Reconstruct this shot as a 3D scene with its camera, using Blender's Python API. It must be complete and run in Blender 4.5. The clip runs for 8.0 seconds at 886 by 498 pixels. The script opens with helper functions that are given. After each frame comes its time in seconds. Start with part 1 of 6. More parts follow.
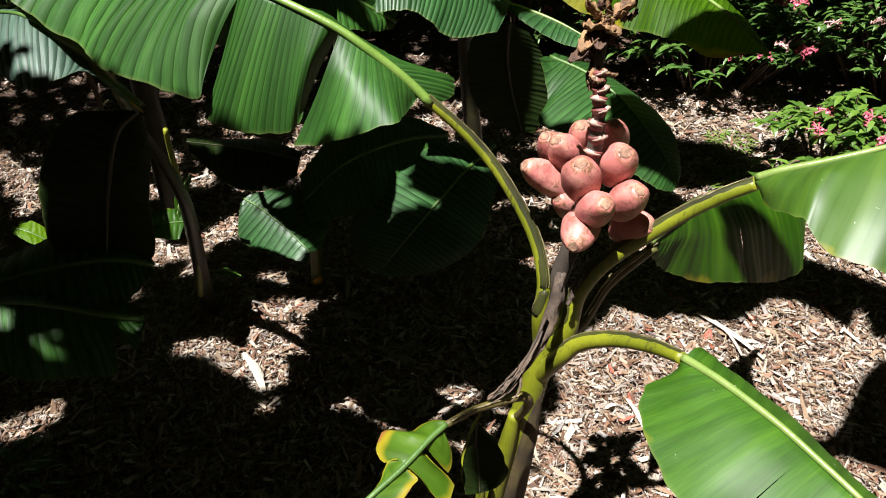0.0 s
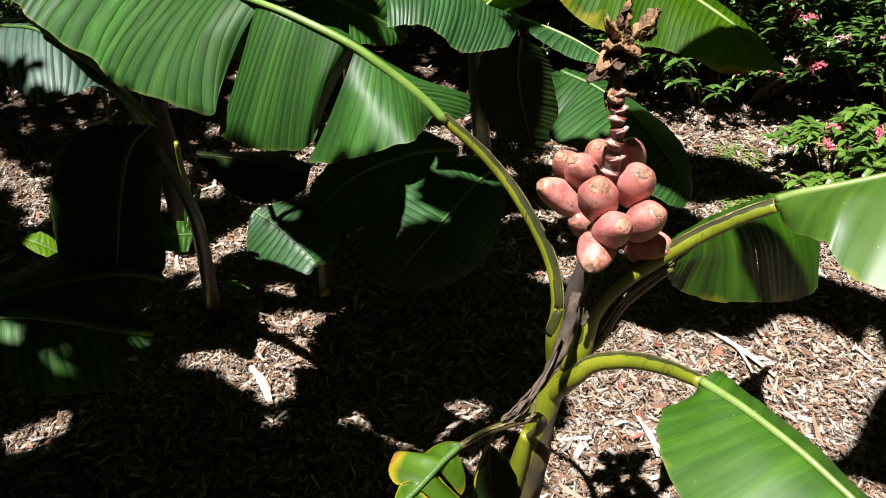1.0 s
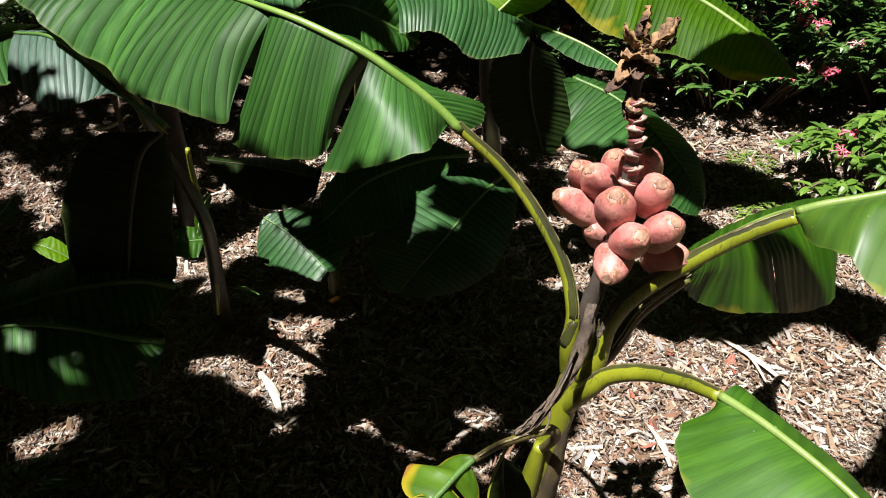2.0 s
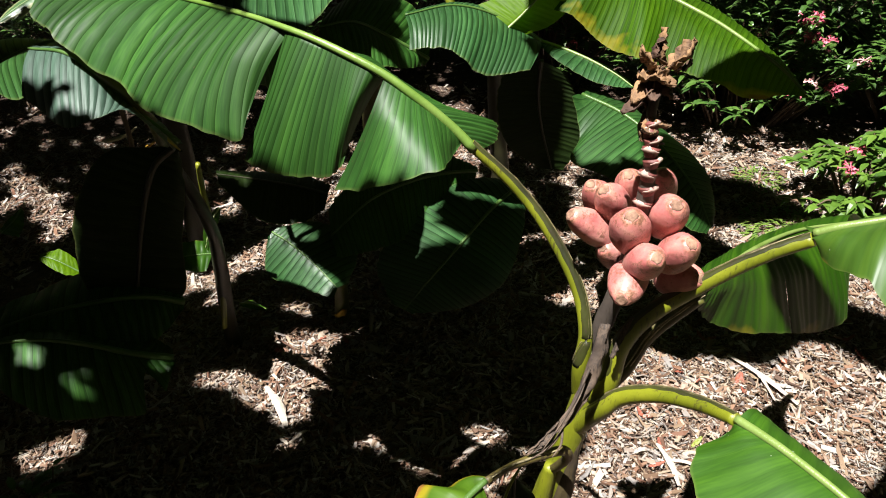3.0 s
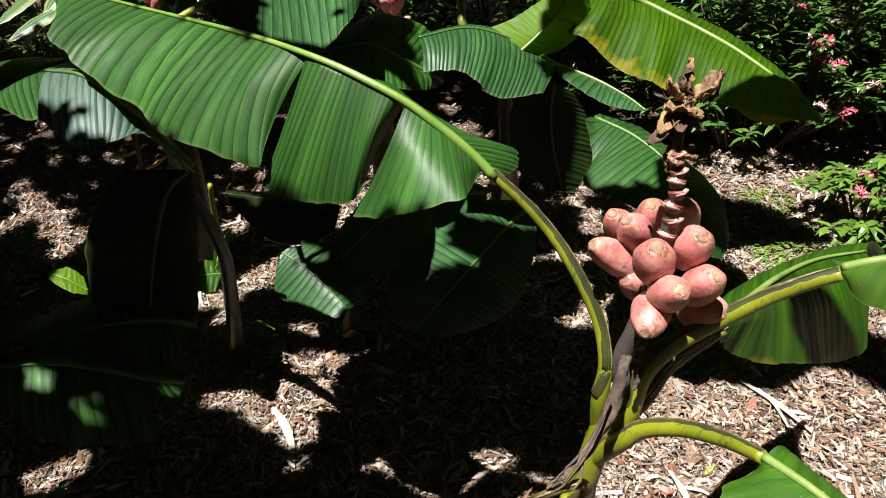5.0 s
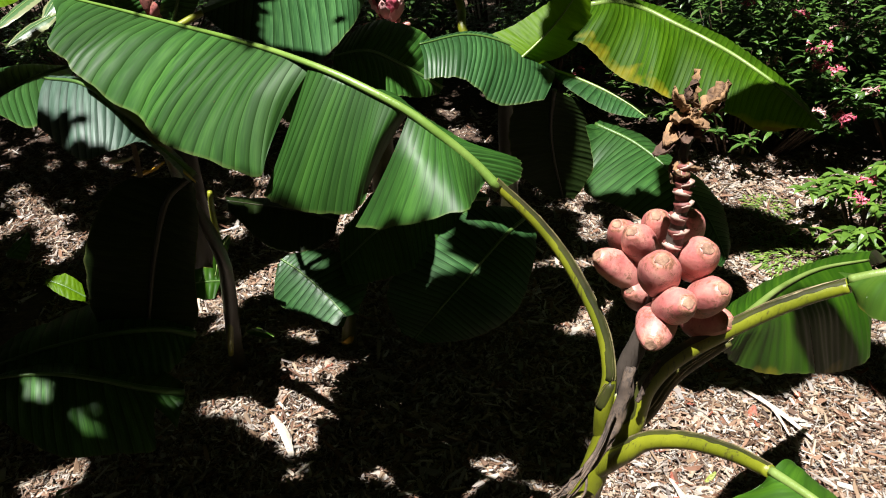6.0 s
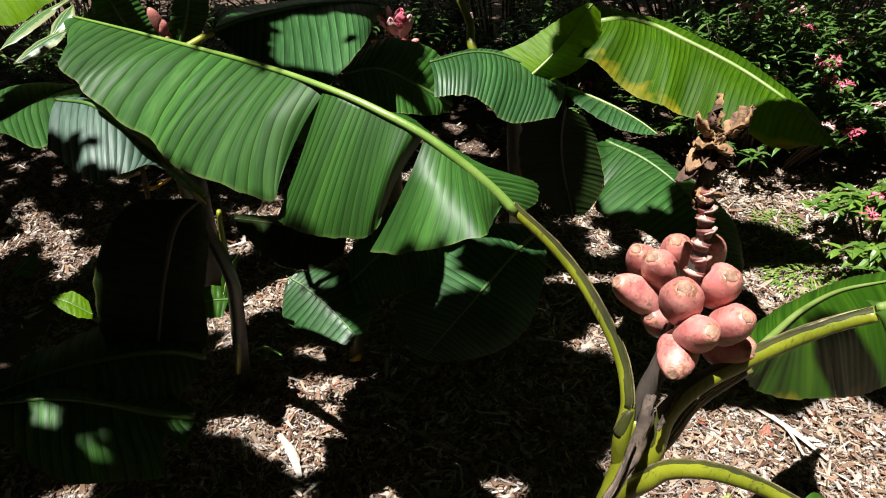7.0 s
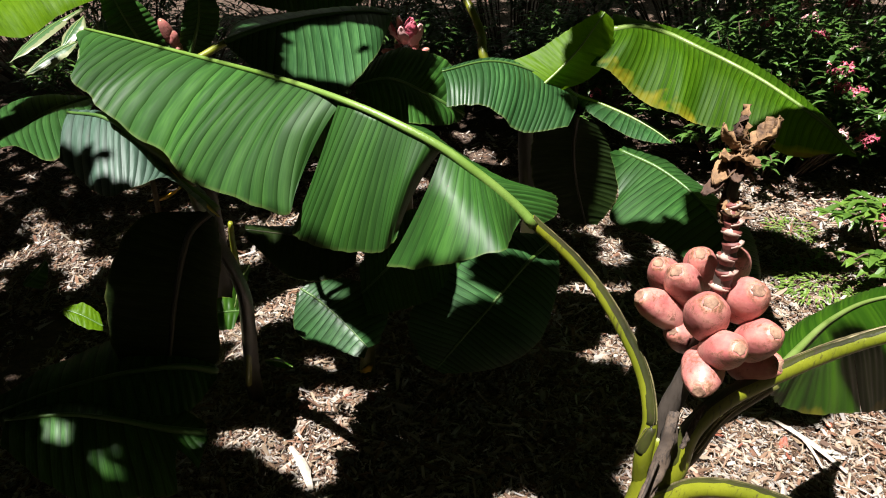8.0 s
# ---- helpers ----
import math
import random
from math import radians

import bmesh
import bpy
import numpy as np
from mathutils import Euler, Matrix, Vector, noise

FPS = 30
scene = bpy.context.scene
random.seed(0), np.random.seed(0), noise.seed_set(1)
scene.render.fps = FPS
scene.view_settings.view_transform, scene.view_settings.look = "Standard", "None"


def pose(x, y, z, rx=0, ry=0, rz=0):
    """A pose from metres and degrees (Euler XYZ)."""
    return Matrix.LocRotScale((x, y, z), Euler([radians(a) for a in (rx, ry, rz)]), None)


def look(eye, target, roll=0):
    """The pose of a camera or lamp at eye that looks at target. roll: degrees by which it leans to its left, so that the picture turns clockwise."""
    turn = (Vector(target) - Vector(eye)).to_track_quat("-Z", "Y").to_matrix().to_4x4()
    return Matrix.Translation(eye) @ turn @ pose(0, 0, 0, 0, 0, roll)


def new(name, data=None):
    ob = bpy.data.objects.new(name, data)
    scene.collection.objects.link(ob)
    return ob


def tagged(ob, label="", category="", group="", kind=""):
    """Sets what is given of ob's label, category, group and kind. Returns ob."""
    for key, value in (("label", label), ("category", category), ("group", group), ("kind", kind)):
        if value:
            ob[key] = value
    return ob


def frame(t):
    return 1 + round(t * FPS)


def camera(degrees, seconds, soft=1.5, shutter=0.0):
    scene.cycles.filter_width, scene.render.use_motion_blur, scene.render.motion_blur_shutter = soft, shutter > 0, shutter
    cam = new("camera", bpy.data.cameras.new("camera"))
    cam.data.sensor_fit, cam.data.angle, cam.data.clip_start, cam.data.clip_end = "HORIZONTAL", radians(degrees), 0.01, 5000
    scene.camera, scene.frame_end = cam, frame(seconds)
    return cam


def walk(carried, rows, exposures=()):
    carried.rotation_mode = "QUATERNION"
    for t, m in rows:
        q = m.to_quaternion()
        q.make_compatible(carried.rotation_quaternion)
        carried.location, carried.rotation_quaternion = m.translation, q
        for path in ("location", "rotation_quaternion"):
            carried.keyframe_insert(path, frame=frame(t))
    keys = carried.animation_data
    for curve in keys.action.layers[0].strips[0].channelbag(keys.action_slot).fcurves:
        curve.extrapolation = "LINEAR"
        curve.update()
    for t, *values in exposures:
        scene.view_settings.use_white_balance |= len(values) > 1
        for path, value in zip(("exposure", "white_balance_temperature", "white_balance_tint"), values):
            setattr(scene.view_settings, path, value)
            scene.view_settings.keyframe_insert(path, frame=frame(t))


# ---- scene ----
cam = camera(62.9, 8.0, soft=1.0)
PATH = [
    (0, (0.029, 0.561, 1.41), (0.001, 2.189, 0.248), -2.7),
    (0.5, (0.023, 0.569, 1.412), (-0.005, 2.203, 0.259), -2.7),
    (1, (0.017, 0.574, 1.415), (-0.022, 2.217, 0.276), -2.5),
    (1.5, (0.013, 0.581, 1.415), (-0.042, 2.225, 0.277), -2.7),
    (3, (-0.003, 0.593, 1.422), (-0.07, 2.261, 0.32), -2.4),
    (3.5, (-0.009, 0.598, 1.423), (-0.082, 2.272, 0.331), -2.3),
    (4, (-0.012, 0.603, 1.425), (-0.082, 2.281, 0.34), -2.2),
    (4.5, (-0.017, 0.607, 1.428), (-0.093, 2.293, 0.355), -2.2),
    (5, (-0.023, 0.611, 1.429), (-0.097, 2.302, 0.364), -2.0),
    (6.5, (-0.036, 0.629, 1.437), (-0.101, 2.332, 0.391), -1.8),
    (7, (-0.045, 0.641, 1.44), (-0.121, 2.353, 0.41), -2.0),
    (7.5, (-0.052, 0.651, 1.439), (-0.127, 2.366, 0.414), -2.1),
    (8, (-0.058, 0.658, 1.439), (-0.153, 2.38, 0.427), -2.5),
]
walk(cam, [(t, look(eye, target, roll)) for t, eye, target, roll in PATH])

# ---- light: high sun from behind and to one side, a dim sky between tree crowns ----
SUN_TRAVEL = Vector((0.20, 0.33, -1.0)).normalized()
world = bpy.data.worlds.new("sky")
scene.world = world
world.use_nodes = True
wn = world.node_tree
sky = wn.nodes.new("ShaderNodeTexSky")
sky.sky_type = "NISHITA"
sky.sun_disc = False
sky.sun_elevation = math.asin(-SUN_TRAVEL.z)
sky.sun_rotation = math.atan2(-SUN_TRAVEL.x, -SUN_TRAVEL.y)
wn.nodes["Background"].inputs["Strength"].default_value = 0.0002
wn.links.new(sky.outputs[0], wn.nodes["Background"].inputs["Color"])
sun = new("sun", bpy.data.lights.new("sun", "SUN"))
sun.data.energy = 5.0
sun.data.angle = radians(0.53)
sun.data.color = (1.0, 0.975, 0.955)
sun.matrix_world = look((-3, -1, 6), Vector((-3, -1, 6)) + SUN_TRAVEL)
scene.view_settings.exposure = 1.68

# ---- materials ----
class Mat:
    """A small builder for node materials."""

    def __init__(self, name):
        self.m = bpy.data.materials.new(name)
        self.m.use_nodes = True
        self.t = self.m.node_tree
        self.bsdf = self.t.nodes["Principled BSDF"]
        self.out = self.t.nodes["Material Output"]

    def n(self, kind, **props):
        node = self.t.nodes.new(kind)
        for k, v in props.items():
            node.inputs[k.replace("_", " ")].default_value = v
        return node

    def link(self, a, b):
        self.t.links.new(a, b)

    def math(self, op, a, b=0.0):
        node = self.t.nodes.new("ShaderNodeMath")
        node.operation = op
        for i, v in enumerate((a, b)):
            if isinstance(v, (int, float)):
                node.inputs[i].default_value = v
            else:
                self.link(v, node.inputs[i])
        return node.outputs[0]

    def noise(self, vec, scale, detail=4.0, rough=0.55):
        node = self.n("ShaderNodeTexNoise", Scale=scale, Detail=detail, Roughness=rough)
        if vec is not None:
            self.link(vec, node.inputs["Vector"])
        return node.outputs["Fac"]

    def ramp(self, fac, *stops):
        node = self.t.nodes.new("ShaderNodeValToRGB")
        els = node.color_ramp.elements
        while len(els) < len(stops):
            els.new(0.5)
        for e, (p, c) in zip(els, stops):
            e.position, e.color = p, (*c, 1.0)
        self.link(fac, node.inputs[0])
        return node.outputs[0]

    def mix(self, fac, a, b, blend="MIX"):
        node = self.t.nodes.new("ShaderNodeMix")
        node.data_type, node.blend_type = "RGBA", blend
        for sock, v in ((node.inputs[0], fac), (node.inputs[6], a), (node.inputs[7], b)):
            if isinstance(v, (int, float)):
                sock.default_value = v
            elif isinstance(v, tuple):
                sock.default_value = (*v, 1.0)
            else:
                self.link(v, sock)
        return node.outputs[2]

    def bump(self, height, strength=0.3, dist=0.002, normal=None):
        node = self.n("ShaderNodeBump", Strength=strength, Distance=dist)
        self.link(height, node.inputs["Height"])
        if normal is not None:
            self.link(normal, node.inputs["Normal"])
        return node.outputs[0]

    def coords(self, kind="Object"):
        return self.t.nodes.new("ShaderNodeTexCoord").outputs[kind]


def leaf_material(name, dark, light, yellow=0.0, gloss=0.32, thin=0.25, back=(0.30, 0.42, 0.04), ribs=1.0, sheen=0.4, dew=False, streak=0.65, ease=None, relief=1.0):
    """Banana leaf: side veins run across, u is metres along the midrib times ten, v goes from midrib to edge."""
    k = Mat(name)
    uv = k.t.nodes.new("ShaderNodeSeparateXYZ")
    k.link(k.coords("UV"), uv.inputs[0])
    u, v = uv.outputs[0], uv.outputs[1]
    band = k.t.nodes.new("ShaderNodeCombineXYZ")
    k.link(u, band.inputs[0])
    k.link(k.math("MULTIPLY", v, 0.5), band.inputs[1])
    coarse = k.noise(band.outputs[0], 0.55, 2.0)
    fine = k.noise(band.outputs[0], 7.0, 2.0)
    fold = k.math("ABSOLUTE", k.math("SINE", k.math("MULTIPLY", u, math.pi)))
    # Sawtooth stripes put the shade on one side of each pleat into the colour.
    pleat_shade = k.ramp(k.math("FRACT", u), (0.0, (1, 1, 1)), (0.10, (0.72, 0.72, 0.72)), (0.45, (0.28, 0.28, 0.28)), (0.85, (0, 0, 0)), (0.96, (0, 0, 0)), (0.985, (1, 1, 1)))
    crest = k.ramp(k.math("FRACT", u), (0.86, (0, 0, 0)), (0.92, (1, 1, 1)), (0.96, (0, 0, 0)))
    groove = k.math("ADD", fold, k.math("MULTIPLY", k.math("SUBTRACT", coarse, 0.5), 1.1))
    blot = k.noise(k.coords("Object"), 9.0, 5.0)
    speck = k.noise(k.coords("Object"), 120.0, 2.0)
    lines = k.math("ADD", k.math("MULTIPLY", coarse, 1 - streak), k.math("MULTIPLY", fine, streak))
    col = k.ramp(lines, (0.36, tuple(c * 0.7 for c in dark)), (0.46, dark), (0.62, light))
    # Shade lying in the folds is put into the colour.
    valley_shade = k.ramp(groove, (0.04, (1, 1, 1)), (0.26, (0.60, 0.60, 0.60)), (0.58, (0, 0, 0)))
    col = k.mix(k.math("MULTIPLY", valley_shade, 0.55 * min(1.0, ribs)), col, tuple(c * 0.28 for c in dark))
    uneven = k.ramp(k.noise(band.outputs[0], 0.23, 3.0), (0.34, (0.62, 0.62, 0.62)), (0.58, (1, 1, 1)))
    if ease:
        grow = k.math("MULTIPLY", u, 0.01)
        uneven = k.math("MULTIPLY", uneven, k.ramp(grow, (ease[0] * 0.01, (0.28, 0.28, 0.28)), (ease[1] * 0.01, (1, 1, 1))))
    col = k.mix(k.math("MULTIPLY", k.math("MULTIPLY", pleat_shade, uneven), 0.95 * min(1.0, ribs)), col, tuple(c * 0.12 for c in dark))
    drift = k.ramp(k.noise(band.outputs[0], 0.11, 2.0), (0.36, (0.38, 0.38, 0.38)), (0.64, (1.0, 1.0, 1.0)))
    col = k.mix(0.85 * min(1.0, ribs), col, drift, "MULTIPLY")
    vein = k.math("MULTIPLY", crest, 0.12 * min(1.0, ribs))
    col = k.mix(vein, col, tuple(c * 1.9 + 0.01 for c in light))
    col = k.mix(k.math("MULTIPLY", blot, 0.18), col, tuple(c * 1.3 for c in light))
    if yellow > 0:
        edge = k.math("ADD", k.math("MULTIPLY", v, 0.5), k.math("MULTIPLY", k.noise(k.coords("Object"), 8.0, 4.0), 0.68))
        sick = k.ramp(edge, (0.90 - 0.25 * yellow, (0, 0, 0)), (0.995 - 0.24 * yellow, (1, 1, 1)))
        col = k.mix(k.math("MULTIPLY", sick, 0.85), col, (0.27, 0.21, 0.012))
        burnt = k.ramp(edge, (0.97 - 0.12 * yellow, (0, 0, 0)), (0.99 - 0.11 * yellow, (1, 1, 1)))
        col = k.mix(burnt, col, (0.22, 0.09, 0.025))
    rim = k.ramp(v, (0.965, (0, 0, 0)), (0.995, (1, 1, 1)))
    col = k.mix(k.math("MULTIPLY", rim, 0.18), col, (0.16, 0.17, 0.05))
    spots = k.ramp(speck, (0.74, (0, 0, 0)), (0.78, (1, 1, 1)))
    # With dew on, pale specks put the glints of drops into the colour.
    col = k.mix(k.math("MULTIPLY", spots, 0.6 if dew else 0.5), col, (0.42, 0.46, 0.36) if dew else (0.06, 0.045, 0.02))
    k.link(col, k.bsdf.inputs["Base Color"])
    dull = k.math("ADD", gloss - 0.06, k.math("MULTIPLY", blot, 0.18))
    k.link(dull, k.bsdf.inputs["Roughness"])
    k.link(k.math("MULTIPLY", k.math("SUBTRACT", 1.0, k.math("MULTIPLY", k.math("MULTIPLY", pleat_shade, uneven), 0.9 * min(1.0, ribs))), sheen), k.bsdf.inputs["Specular IOR Level"])
    b = k.bump(fold, 0.35 * ribs * relief, 0.003)
    b = k.bump(fine, 0.25 * ribs * relief, 0.0008, b)
    k.link(b, k.bsdf.inputs["Normal"])
    trans = k.n("ShaderNodeBsdfTranslucent")
    k.link(k.mix(0.45, col, back), trans.inputs["Color"])
    k.link(b, trans.inputs["Normal"])
    mix = k.n("ShaderNodeMixShader", Fac=thin)
    k.link(k.bsdf.outputs[0], mix.inputs[1])
    k.link(trans.outputs[0], mix.inputs[2])
    k.link(mix.outputs[0], k.out.inputs["Surface"])
    return k.m


def stalk_material(name, base, other, spots=(0.03, 0.02, 0.012), spotty=0.5, rough=0.42):
    k = Mat(name)
    co = k.coords("Object")
    n1 = k.noise(co, 14.0, 5.0)
    stretch = k.n("ShaderNodeMapping")
    stretch.inputs["Scale"].default_value = (1.0, 1.0, 0.16)
    k.link(co, stretch.inputs["Vector"])
    n2 = k.noise(stretch.outputs[0], 300.0, 4.0, 0.7)
    n3 = k.noise(stretch.outputs[0], 46.0, 3.0, 0.6)
    col = k.ramp(n1, (0.35, base), (0.66, other))
    col = k.mix(k.math("MULTIPLY", k.ramp(k.math("ADD", k.math("MULTIPLY", n2, 0.6), k.math("MULTIPLY", n3, 0.4)), (0.66 - 0.13 * spotty, (0, 0, 0)), (0.74 - 0.12 * spotty, (1, 1, 1))), 0.8), col, spots)
    k.link(col, k.bsdf.inputs["Base Color"])
    k.bsdf.inputs["Roughness"].default_value = rough
    k.link(k.bump(n2, 0.35, 0.002), k.bsdf.inputs["Normal"])
    return k.m


def dry_material(name, base, other, rough=0.8, thin=0.0):
    k = Mat(name)
    co = k.coords("Object")
    n1 = k.noise(co, 60.0, 6.0, 0.65)
    n2 = k.noise(co, 260.0, 3.0)
    col = k.ramp(n1, (0.32, base), (0.68, other))
    col = k.mix(k.math("MULTIPLY", n2, 0.35), col, tuple(c * 0.35 for c in base))
    k.link(col, k.bsdf.inputs["Base Color"])
    k.bsdf.inputs["Roughness"].default_value = rough
    k.link(k.bump(n2, 0.5, 0.002), k.bsdf.inputs["Normal"])
    return k.m


def fruit_material():
    k = Mat("pink_banana_skin")
    co = k.coords("Object")
    uv = k.t.nodes.new("ShaderNodeSeparateXYZ")
    k.link(k.coords("UV"), uv.inputs[0])
    rnd = k.t.nodes.new("ShaderNodeObjectInfo").outputs["Random"]
    n1 = k.noise(co, 42.0, 6.0, 0.62)
    n2 = k.noise(co, 260.0, 4.0, 0.75)
    n3 = k.noise(co, 48.0, 5.0, 0.65)
    col = k.ramp(n1, (0.28, (0.32, 0.076, 0.070)), (0.44, (0.44, 0.152, 0.134)), (0.58, (0.52, 0.225, 0.185)), (0.74, (0.60, 0.330, 0.245)))
    col = k.mix(k.math("MULTIPLY", rnd, 0.35), col, (0.30, 0.070, 0.070))
    n4 = k.noise(co, 150.0, 4.0, 0.7)
    tip = k.math("ADD", uv.outputs[1], k.math("MULTIPLY", k.math("SUBTRACT", n3, 0.5), 0.36))
    pale = k.ramp(tip, (0.90, (0, 0, 0)), (1.03, (1, 1, 1)))
    col = k.mix(k.math("MULTIPLY", pale, 0.5), col, (0.40, 0.22, 0.12))
    crack = k.math("MULTIPLY", k.ramp(tip, (0.90, (0, 0, 0)), (1.0, (1, 1, 1))), k.ramp(n4, (0.50, (0, 0, 0)), (0.57, (1, 1, 1))))
    col = k.mix(k.math("MULTIPLY", crack, 0.75), col, (0.075, 0.036, 0.018))
    scuff = k.math("MULTIPLY", k.ramp(k.math("ADD", n3, k.math("MULTIPLY", uv.outputs[1], 0.10)), (0.57, (0, 0, 0)), (0.66, (1, 1, 1))), k.ramp(n2, (0.46, (0, 0, 0)), (0.56, (1, 1, 1))))
    col = k.mix(k.math("MULTIPLY", scuff, 0.75), col, (0.13, 0.06, 0.03))
    ridge = k.ramp(k.math("ADD", k.math("ABSOLUTE", k.math("SINE", k.math("MULTIPLY", uv.outputs[0], 5 * math.pi))), k.math("MULTIPLY", n3, 0.5)), (0.22, (1, 1, 1)), (0.34, (0, 0, 0)))
    col = k.mix(k.math("MULTIPLY", ridge, 0.22), col, (0.24, 0.085, 0.06))
    k.link(col, k.bsdf.inputs["Base Color"])
    k.bsdf.inputs["Roughness"].default_value = 0.44
    k.bsdf.inputs["Subsurface Weight"].default_value = 0.08
    k.bsdf.inputs["Subsurface Radius"].default_value = (0.006, 0.002, 0.0015)
    k.link(k.bump(n1, 0.35, 0.004, k.bump(n2, 0.3, 0.0010)), k.bsdf.inputs["Normal"])
    return k.m


def chip_material():
    k = Mat("wood_chips")
    geo = k.t.nodes.new("ShaderNodeNewGeometry")
    info = k.t.nodes.new("ShaderNodeObjectInfo")
    rnd = k.math("FRACT", k.math("ADD", geo.outputs["Random Per Island"], info.outputs["Random"]))
    co = k.coords("Object")
    n2 = k.noise(co, 160.0, 4.0, 0.7)
    n1 = k.noise(co, 18.0, 4.0)
    col = k.ramp(rnd, (0.0, (0.018, 0.009, 0.005)), (0.12, (0.059, 0.029, 0.015)), (0.28, (0.126, 0.074, 0.041)), (0.46, (0.197, 0.134, 0.080)), (0.64, (0.269, 0.204, 0.137)), (0.82, (0.395, 0.330, 0.245)), (1.0, (0.56, 0.51, 0.43)))
    hue = k.math("FRACT", k.math("MULTIPLY", rnd, 37.0))
    col = k.mix(k.ramp(hue, (0.72, (0, 0, 0)), (0.80, (0.55, 0.55, 0.55))), col, (0.20, 0.085, 0.045))
    col = k.mix(k.ramp(hue, (0.20, (0.6, 0.6, 0.6)), (0.30, (0, 0, 0))), col, (0.34, 0.33, 0.31))
    col = k.mix(k.math("MULTIPLY", n2, 0.40), col, (0.06, 0.032, 0.018))
    col = k.mix(k.math("MULTIPLY", k.ramp(n1, (0.45, (0, 0, 0)), (0.7, (1, 1, 1))), 0.3), col, (0.10, 0.045, 0.025))
    k.link(col, k.bsdf.inputs["Base Color"])
    k.bsdf.inputs["Roughness"].default_value = 0.75
    k.link(k.bump(n2, 0.5, 0.002), k.bsdf.inputs["Normal"])
    return k.m


def soil_material():
    k = Mat("mulch_soil")
    co = k.coords("Object")
    n1 = k.noise(co, 38.0, 6.0, 0.7)
    n2 = k.noise(co, 3.0, 4.0)
    col = k.ramp(n1, (0.35, (0.022, 0.013, 0.008)), (0.55, (0.06, 0.034, 0.02)), (0.72, (0.16, 0.10, 0.065)))
    col = k.mix(k.math("MULTIPLY", n2, 0.3), col, (0.07, 0.04, 0.025))
    k.link(col, k.bsdf.inputs["Base Color"])
    k.bsdf.inputs["Roughness"].default_value = 0.9
    k.link(k.bump(n1, 0.9, 0.012), k.bsdf.inputs["Normal"])
    return k.m


def small_leaf_material(name, dark, light, edge=None, thin=0.25):
    k = Mat(name)
    geo = k.t.nodes.new("ShaderNodeNewGeometry")
    col = k.ramp(geo.outputs["Random Per Island"], (0.0, dark), (1.0, light))
    n = k.noise(k.coords("Object"), 60.0, 3.0)
    col = k.mix(k.math("MULTIPLY", n, 0.4), col, dark)
    if edge:
        uv = k.t.nodes.new("ShaderNodeSeparateXYZ")
        k.link(k.coords("UV"), uv.inputs[0])
        e = k.math("ADD", uv.outputs[1], k.math("MULTIPLY", k.noise(k.coords("Object"), 45.0, 3.0), 0.5))
        col = k.mix(k.ramp(e, (0.72, (0, 0, 0)), (0.80, (1, 1, 1))), col, edge)
    k.link(col, k.bsdf.inputs["Base Color"])
    k.bsdf.inputs["Roughness"].default_value = 0.38
    trans = k.n("ShaderNodeBsdfTranslucent")
    k.link(col, trans.inputs["Color"])
    mix = k.n("ShaderNodeMixShader", Fac=thin)
    k.link(k.bsdf.outputs[0], mix.inputs[1])
    k.link(trans.outputs[0], mix.inputs[2])
    k.link(mix.outputs[0], k.out.inputs["Surface"])
    return k.m


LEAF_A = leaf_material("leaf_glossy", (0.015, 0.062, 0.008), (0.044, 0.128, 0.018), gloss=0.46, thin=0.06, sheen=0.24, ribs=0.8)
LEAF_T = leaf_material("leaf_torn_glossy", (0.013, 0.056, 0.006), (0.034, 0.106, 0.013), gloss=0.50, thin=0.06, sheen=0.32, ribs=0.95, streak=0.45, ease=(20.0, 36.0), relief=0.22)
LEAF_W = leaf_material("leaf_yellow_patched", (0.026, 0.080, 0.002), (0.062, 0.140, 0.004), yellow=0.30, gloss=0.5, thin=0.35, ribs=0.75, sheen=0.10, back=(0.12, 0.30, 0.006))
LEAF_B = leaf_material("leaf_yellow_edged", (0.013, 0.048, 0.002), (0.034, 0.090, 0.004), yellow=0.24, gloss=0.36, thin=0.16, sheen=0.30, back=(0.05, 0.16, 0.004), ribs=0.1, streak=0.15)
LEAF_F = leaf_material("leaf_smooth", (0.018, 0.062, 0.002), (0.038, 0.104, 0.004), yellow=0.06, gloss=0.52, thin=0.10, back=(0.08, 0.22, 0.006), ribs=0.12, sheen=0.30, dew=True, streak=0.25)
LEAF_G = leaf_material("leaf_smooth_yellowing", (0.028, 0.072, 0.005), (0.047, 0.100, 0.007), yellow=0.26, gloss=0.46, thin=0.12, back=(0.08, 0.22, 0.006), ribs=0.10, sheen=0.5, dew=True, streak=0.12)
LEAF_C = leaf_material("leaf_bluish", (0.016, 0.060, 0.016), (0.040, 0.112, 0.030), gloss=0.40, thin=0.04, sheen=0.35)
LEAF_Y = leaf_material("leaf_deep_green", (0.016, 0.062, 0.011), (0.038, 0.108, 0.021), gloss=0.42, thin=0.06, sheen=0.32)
# Darkened copy of the leaf green: deep shade is put into the colour.
LEAF_SHADED = leaf_material("leaf_shaded", (0.006, 0.013, 0.002), (0.013, 0.025, 0.004), gloss=0.5, thin=0.03, sheen=0.15, ribs=0.3)
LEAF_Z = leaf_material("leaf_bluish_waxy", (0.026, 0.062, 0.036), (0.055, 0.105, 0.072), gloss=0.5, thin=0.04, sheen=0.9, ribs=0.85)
# Besides its translucency, the glow of backlight is put into the base colour.
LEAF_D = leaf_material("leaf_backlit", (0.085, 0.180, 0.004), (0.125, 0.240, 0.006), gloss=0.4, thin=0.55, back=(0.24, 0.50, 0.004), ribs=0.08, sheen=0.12)
